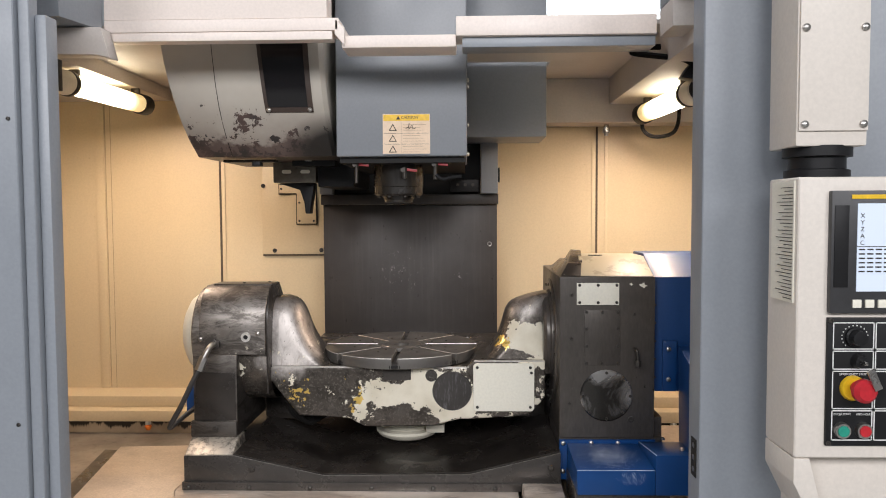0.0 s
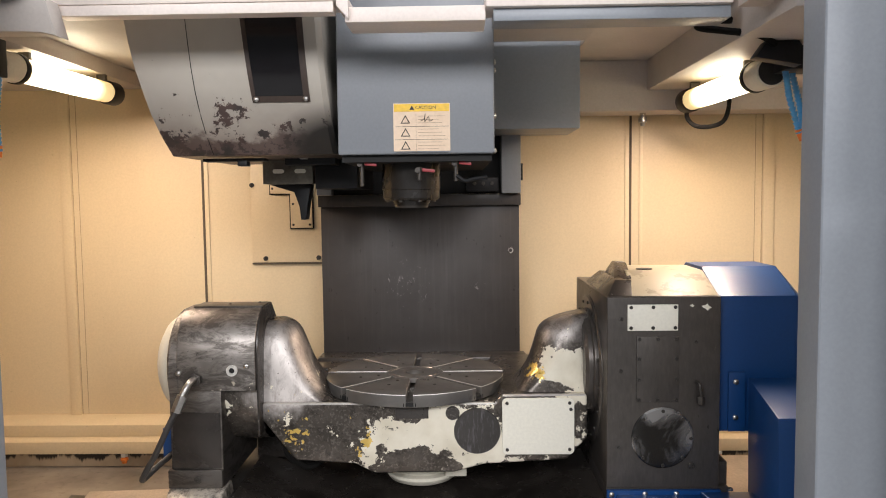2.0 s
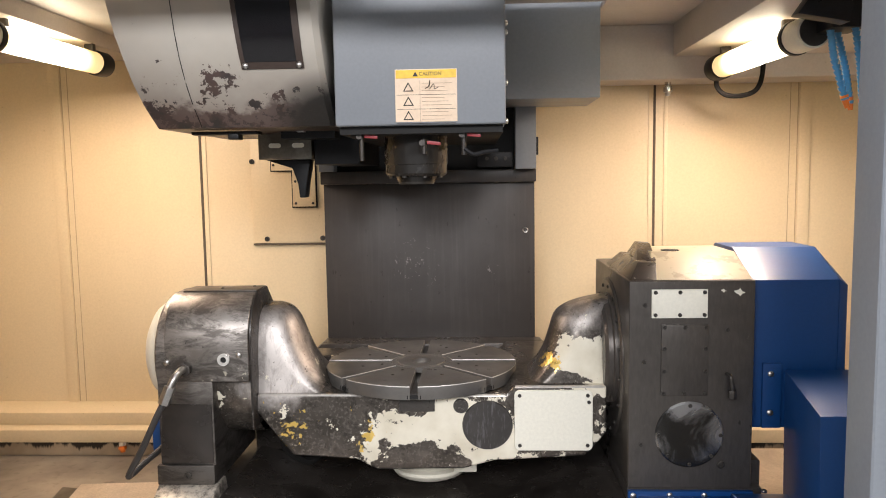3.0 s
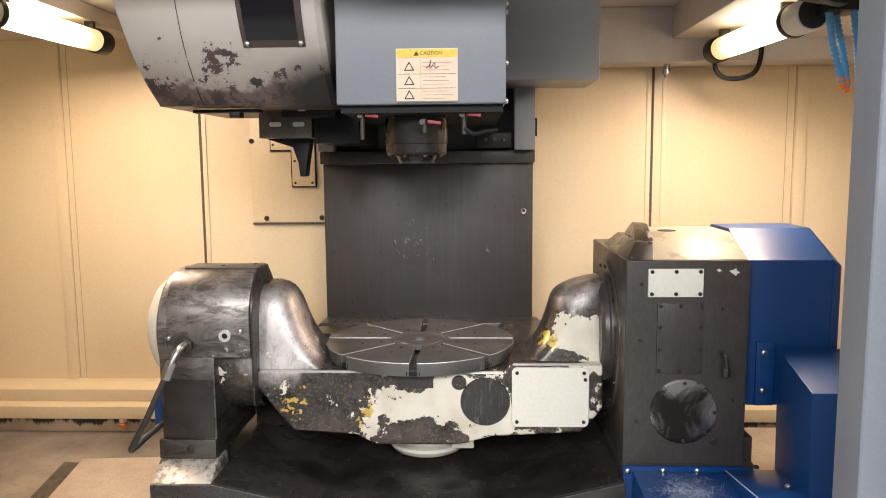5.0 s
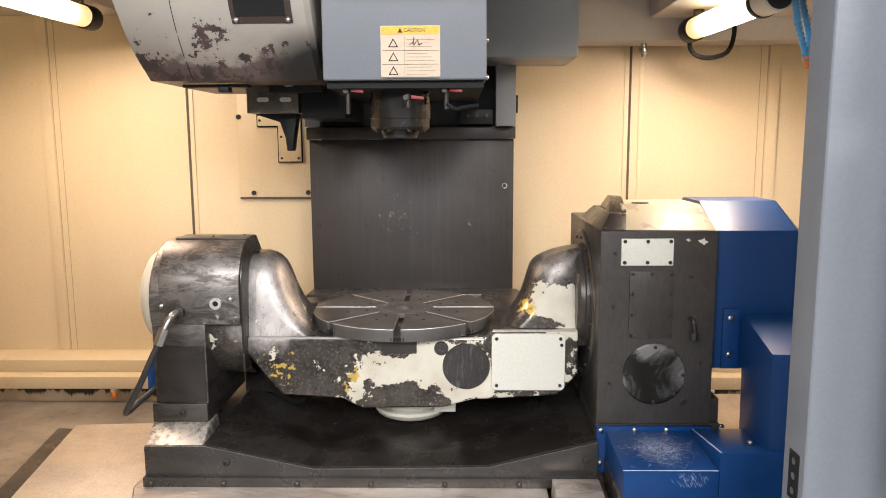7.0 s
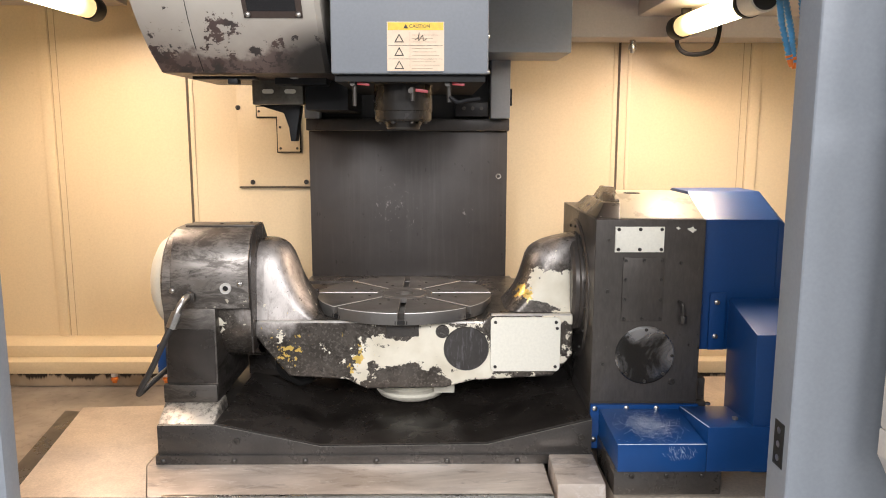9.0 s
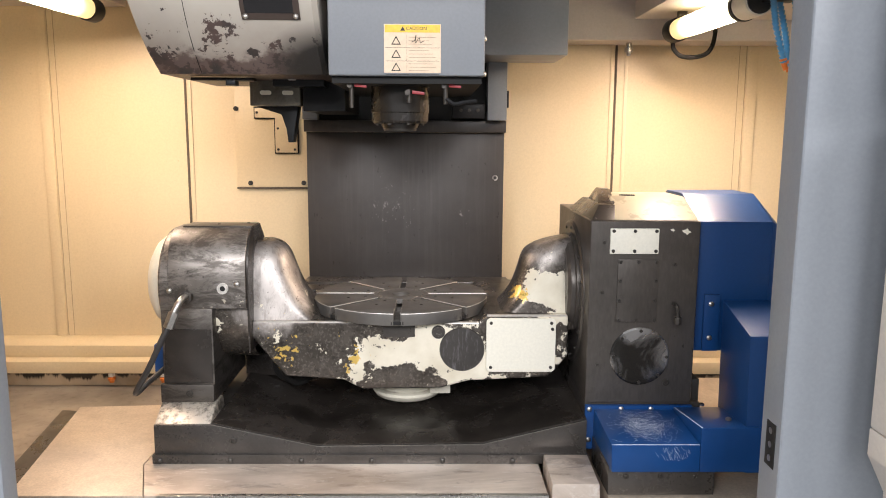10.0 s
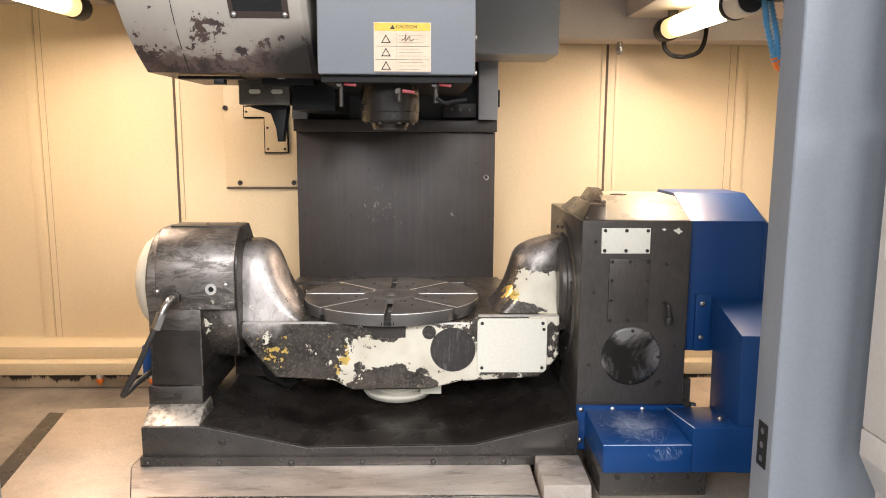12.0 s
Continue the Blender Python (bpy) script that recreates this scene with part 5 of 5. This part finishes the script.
for px in (-1.145, -0.961, 0.922):
    n_ = thing("wash_nozzle", (px, 3.425, 0.68), "small orange wash nozzle at the foot of the wall", "nozzle", "wash nozzles")
    part("nozzle_tip", lathe([(0, -0.018), (0.008, -0.017), (0.010, -0.008), (0.0135, -0.006), (0.0135, 0.0), (0.010, 0.002), (0.010, 0.006)], (px, 3.425, 0.694), "z", 14), M_ORANGE, n_)
    part("nozzle_nut", lathe([(0.0, 0.006), (0.0125, 0.006), (0.0125, 0.0135), (0.008, 0.02), (0, 0.02)], (px, 3.425, 0.694), "z", 6), M_ZINC, n_, "pale metal nut")

# ---------- control console ----------
con = thing("control_console", (0.90, 1.9, 1.0), "ivory machine-control console with screen and buttons, hung on a swing arm", "control panel")
YF = 1.84
body = part("console_body", prism([(0.688, 1.594), (1.20, 1.594), (1.20, 1.104), (0.688, 1.104)], "y", YF, 1.965, 0.006, 3), M_PANEL, con)
part("console_cheek", prism([(0.688, 1.1035), (0.716, 1.1035), (0.745, 0.985), (0.725, 0.985), (0.688, 1.06)], "y", YF, 1.965, 0.003), M_PANEL, con)
part("console_underside", box(0.7165, 1.2, YF + 0.05, 1.96, 0.985, 1.1035, 0.003), M_PANEL, con)
part("boom", box(0.70, 0.80, 1.9755, 2.047, 2.2, 2.5, 0.004), M_PANEL, con)
part("arm_head", box(0.69, 0.812, 1.86, 1.975, 1.648, 2.7, 0.004, 2), M_PANEL, con, "ivory swing-arm column")
cp = part("arm_cover", box(0.693, 0.811, 1.855, 1.862, 1.674, 2.5, 0.001), M_PANEL, con)
bolts(cp, [(x, 1.854, z) for x in (0.702, 0.802) for z in (1.685, 1.850)], BOLT_B)
part("swivel", lathe([(0.055, 0.0), (0.055, 0.016), (0.048, 0.018), (0.048, 0.038), (0.058, 0.040), (0.058, 0.058)], (0.752, 1.915, 1.592), "z", 40), M_BLACK, con)
tag = part("list_label", box(0.6855, 0.6885, YF + 0.012, YF + 0.105, 1.375, 1.588, 0), M_WHITE, con, "white printed list")
for k in range(32):
    part("list_line", box(0.6845, 0.6857, YF + 0.016, YF + 0.05 + 0.04 * ((k * 7) % 5) / 5, 1.381 + 0.0063 * k, 1.3822 + 0.0063 * k, 0), M_INK, tag)
M_BEZEL = plain("grey_black_plastic", (0.035, 0.035, 0.037), 0.4)
M_SCREEN = glow("screen_light", (0.55, 0.62, 0.72), 0.42)
bez = part("screen_bezel", box(0.739, 1.06, YF - 0.012, YF + 0.002, 1.360, 1.570, 0.003), M_BEZEL, con, "black screen bezel")
scr = part("screen", box(0.782, 1.01, YF - 0.0135, YF - 0.011, 1.398, 1.548, 0.0), M_SCREEN, bez, "lit pale-blue display")
part("maker_strip", box(0.772, 1.0, YF - 0.0135, YF - 0.011, 1.556, 1.563, 0.0), M_YELLOW, bez)
for k, c in enumerate("XYZAC"):
    writing(c, 0.0105, (0.790, YF - 0.0142, 1.527 - 0.0115 * k), scr, M_INK)
writing("19", 0.012, (0.838, YF - 0.0142, 1.506), scr, M_INK)
for r in range(6):
    for c in range(4):
        part("screen_text", box(0.785 + 0.014 * c, 0.795 + 0.014 * c, YF - 0.0143, YF - 0.0134, 1.431 + 0.0075 * r, 1.4335 + 0.0075 * r, 0), M_INK, scr)
part("screen_rule", box(0.782, 1.01, YF - 0.0143, YF - 0.0134, 1.474, 1.4752, 0), M_INK, scr)
for k in range(8):
    part("soft_key", box(0.776 + 0.0215 * k, 0.791 + 0.0215 * k, YF - 0.015, YF - 0.011, 1.370, 1.384, 0.001), M_WHITE, bez)
part("card_door", box(0.744, 0.768, YF - 0.0135, YF - 0.011, 1.405, 1.545, 0.001), M_BLACK, bez)
sw = part("switch_plate", box(0.739, 1.06, YF - 0.006, YF + 0.002, 1.128, 1.352, 0.002), M_BLACK, con, "black switch plate with white outlines")
M_LINE = plain("white_line", (0.75, 0.75, 0.73), 0.5)


def outline(x0, x1, z0, z1):
    for b in ((x0, x1, z0, z0 + 0.0018), (x0, x1, z1 - 0.0018, z1), (x0, x0 + 0.0018, z0, z1), (x1 - 0.0018, x1, z0, z1)):
        part("outline", box(b[0], b[1], YF - 0.0068, YF - 0.0055, b[2], b[3], 0), M_LINE, sw)


for z0, z1 in ((1.297, 1.344), (1.262, 1.295), (1.193, 1.260), (1.138, 1.191)):
    outline(0.748, 0.818, z0, z1)
    outline(0.820, 0.90, z0, z1)
part("override_knob", lathe([(0, -0.022), (0.012, -0.021), (0.014, -0.008), (0.017, -0.006), (0.017, 0)], (0.785, YF - 0.006, 1.319), "y", 28), M_BLACK, sw)
for k in range(15):
    a = radians(-225 + 18 * k)
    part("dial_mark", box(0.785 + 0.022 * math.cos(a) - 0.0008, 0.785 + 0.022 * math.cos(a) + 0.0008, YF - 0.0068, YF - 0.0055, 1.3175 - 0.02 * math.sin(a), 1.3195 - 0.02 * math.sin(a), 0), M_LINE, sw)
part("key_switch", lathe([(0, -0.012), (0.010, -0.012), (0.012, -0.004), (0.014, 0)], (0.792, YF - 0.006, 1.277), "y", 24), M_BLACK, sw)
part("key", box(0.7895, 0.7945, YF - 0.034, YF - 0.017, 1.2745, 1.2800, 0.0005), M_STEEL, sw, "steel key in the switch")
part("key_fob", hull([(0.783, YF - 0.052, 1.268), (0.797, YF - 0.054, 1.235), (0.809, YF - 0.054, 1.240), (0.795, YF - 0.052, 1.273)], [(0.783, YF - 0.050, 1.268), (0.797, YF - 0.052, 1.235), (0.809, YF - 0.052, 1.240), (0.795, YF - 0.050, 1.273)], 0), M_STEEL, sw, "spare key hanging on the ring")
part("emergency_collar", lathe([(0, -0.008), (0.020, -0.008), (0.022, -0.004), (0.022, 0)], (0.783, YF - 0.006, 1.230), "y", 36), M_YELLOW, sw, "yellow emergency-stop collar")
part("emergency_button", lathe([(0, -0.044), (0.014, -0.043), (0.020, -0.036), (0.0205, -0.028), (0.012, -0.022), (0.012, 0)], (0.787, YF - 0.006, 1.232), "y", 36), M_RED, sw, "red mushroom emergency button")
writing("EMERGENCY STOP", 0.0055, (0.783, YF - 0.0072, 1.254), sw, M_LINE)
writing("CYCLE START", 0.0048, (0.766, YF - 0.0072, 1.184), sw, M_LINE)
writing("FEED HOLD", 0.0048, (0.803, YF - 0.0072, 1.184), sw, M_LINE)
for bx, mt, nm in ((0.766, M_GREEN, "start_button"), (0.803, M_RED, "hold_button")):
    part("button_ring", lathe([(0.010, -0.008), (0.013, -0.008), (0.0145, 0.0)], (bx, YF - 0.006, 1.156), "y", 28), M_STEEL, sw)
    part(nm, lathe([(0, -0.011), (0.0095, -0.010), (0.0105, -0.004), (0.0105, 0)], (bx, YF - 0.006, 1.156), "y", 28), mt, sw)
bolts(sw, [(0.744, YF - 0.0065, 1.347), (0.744, YF - 0.0065, 1.133)])
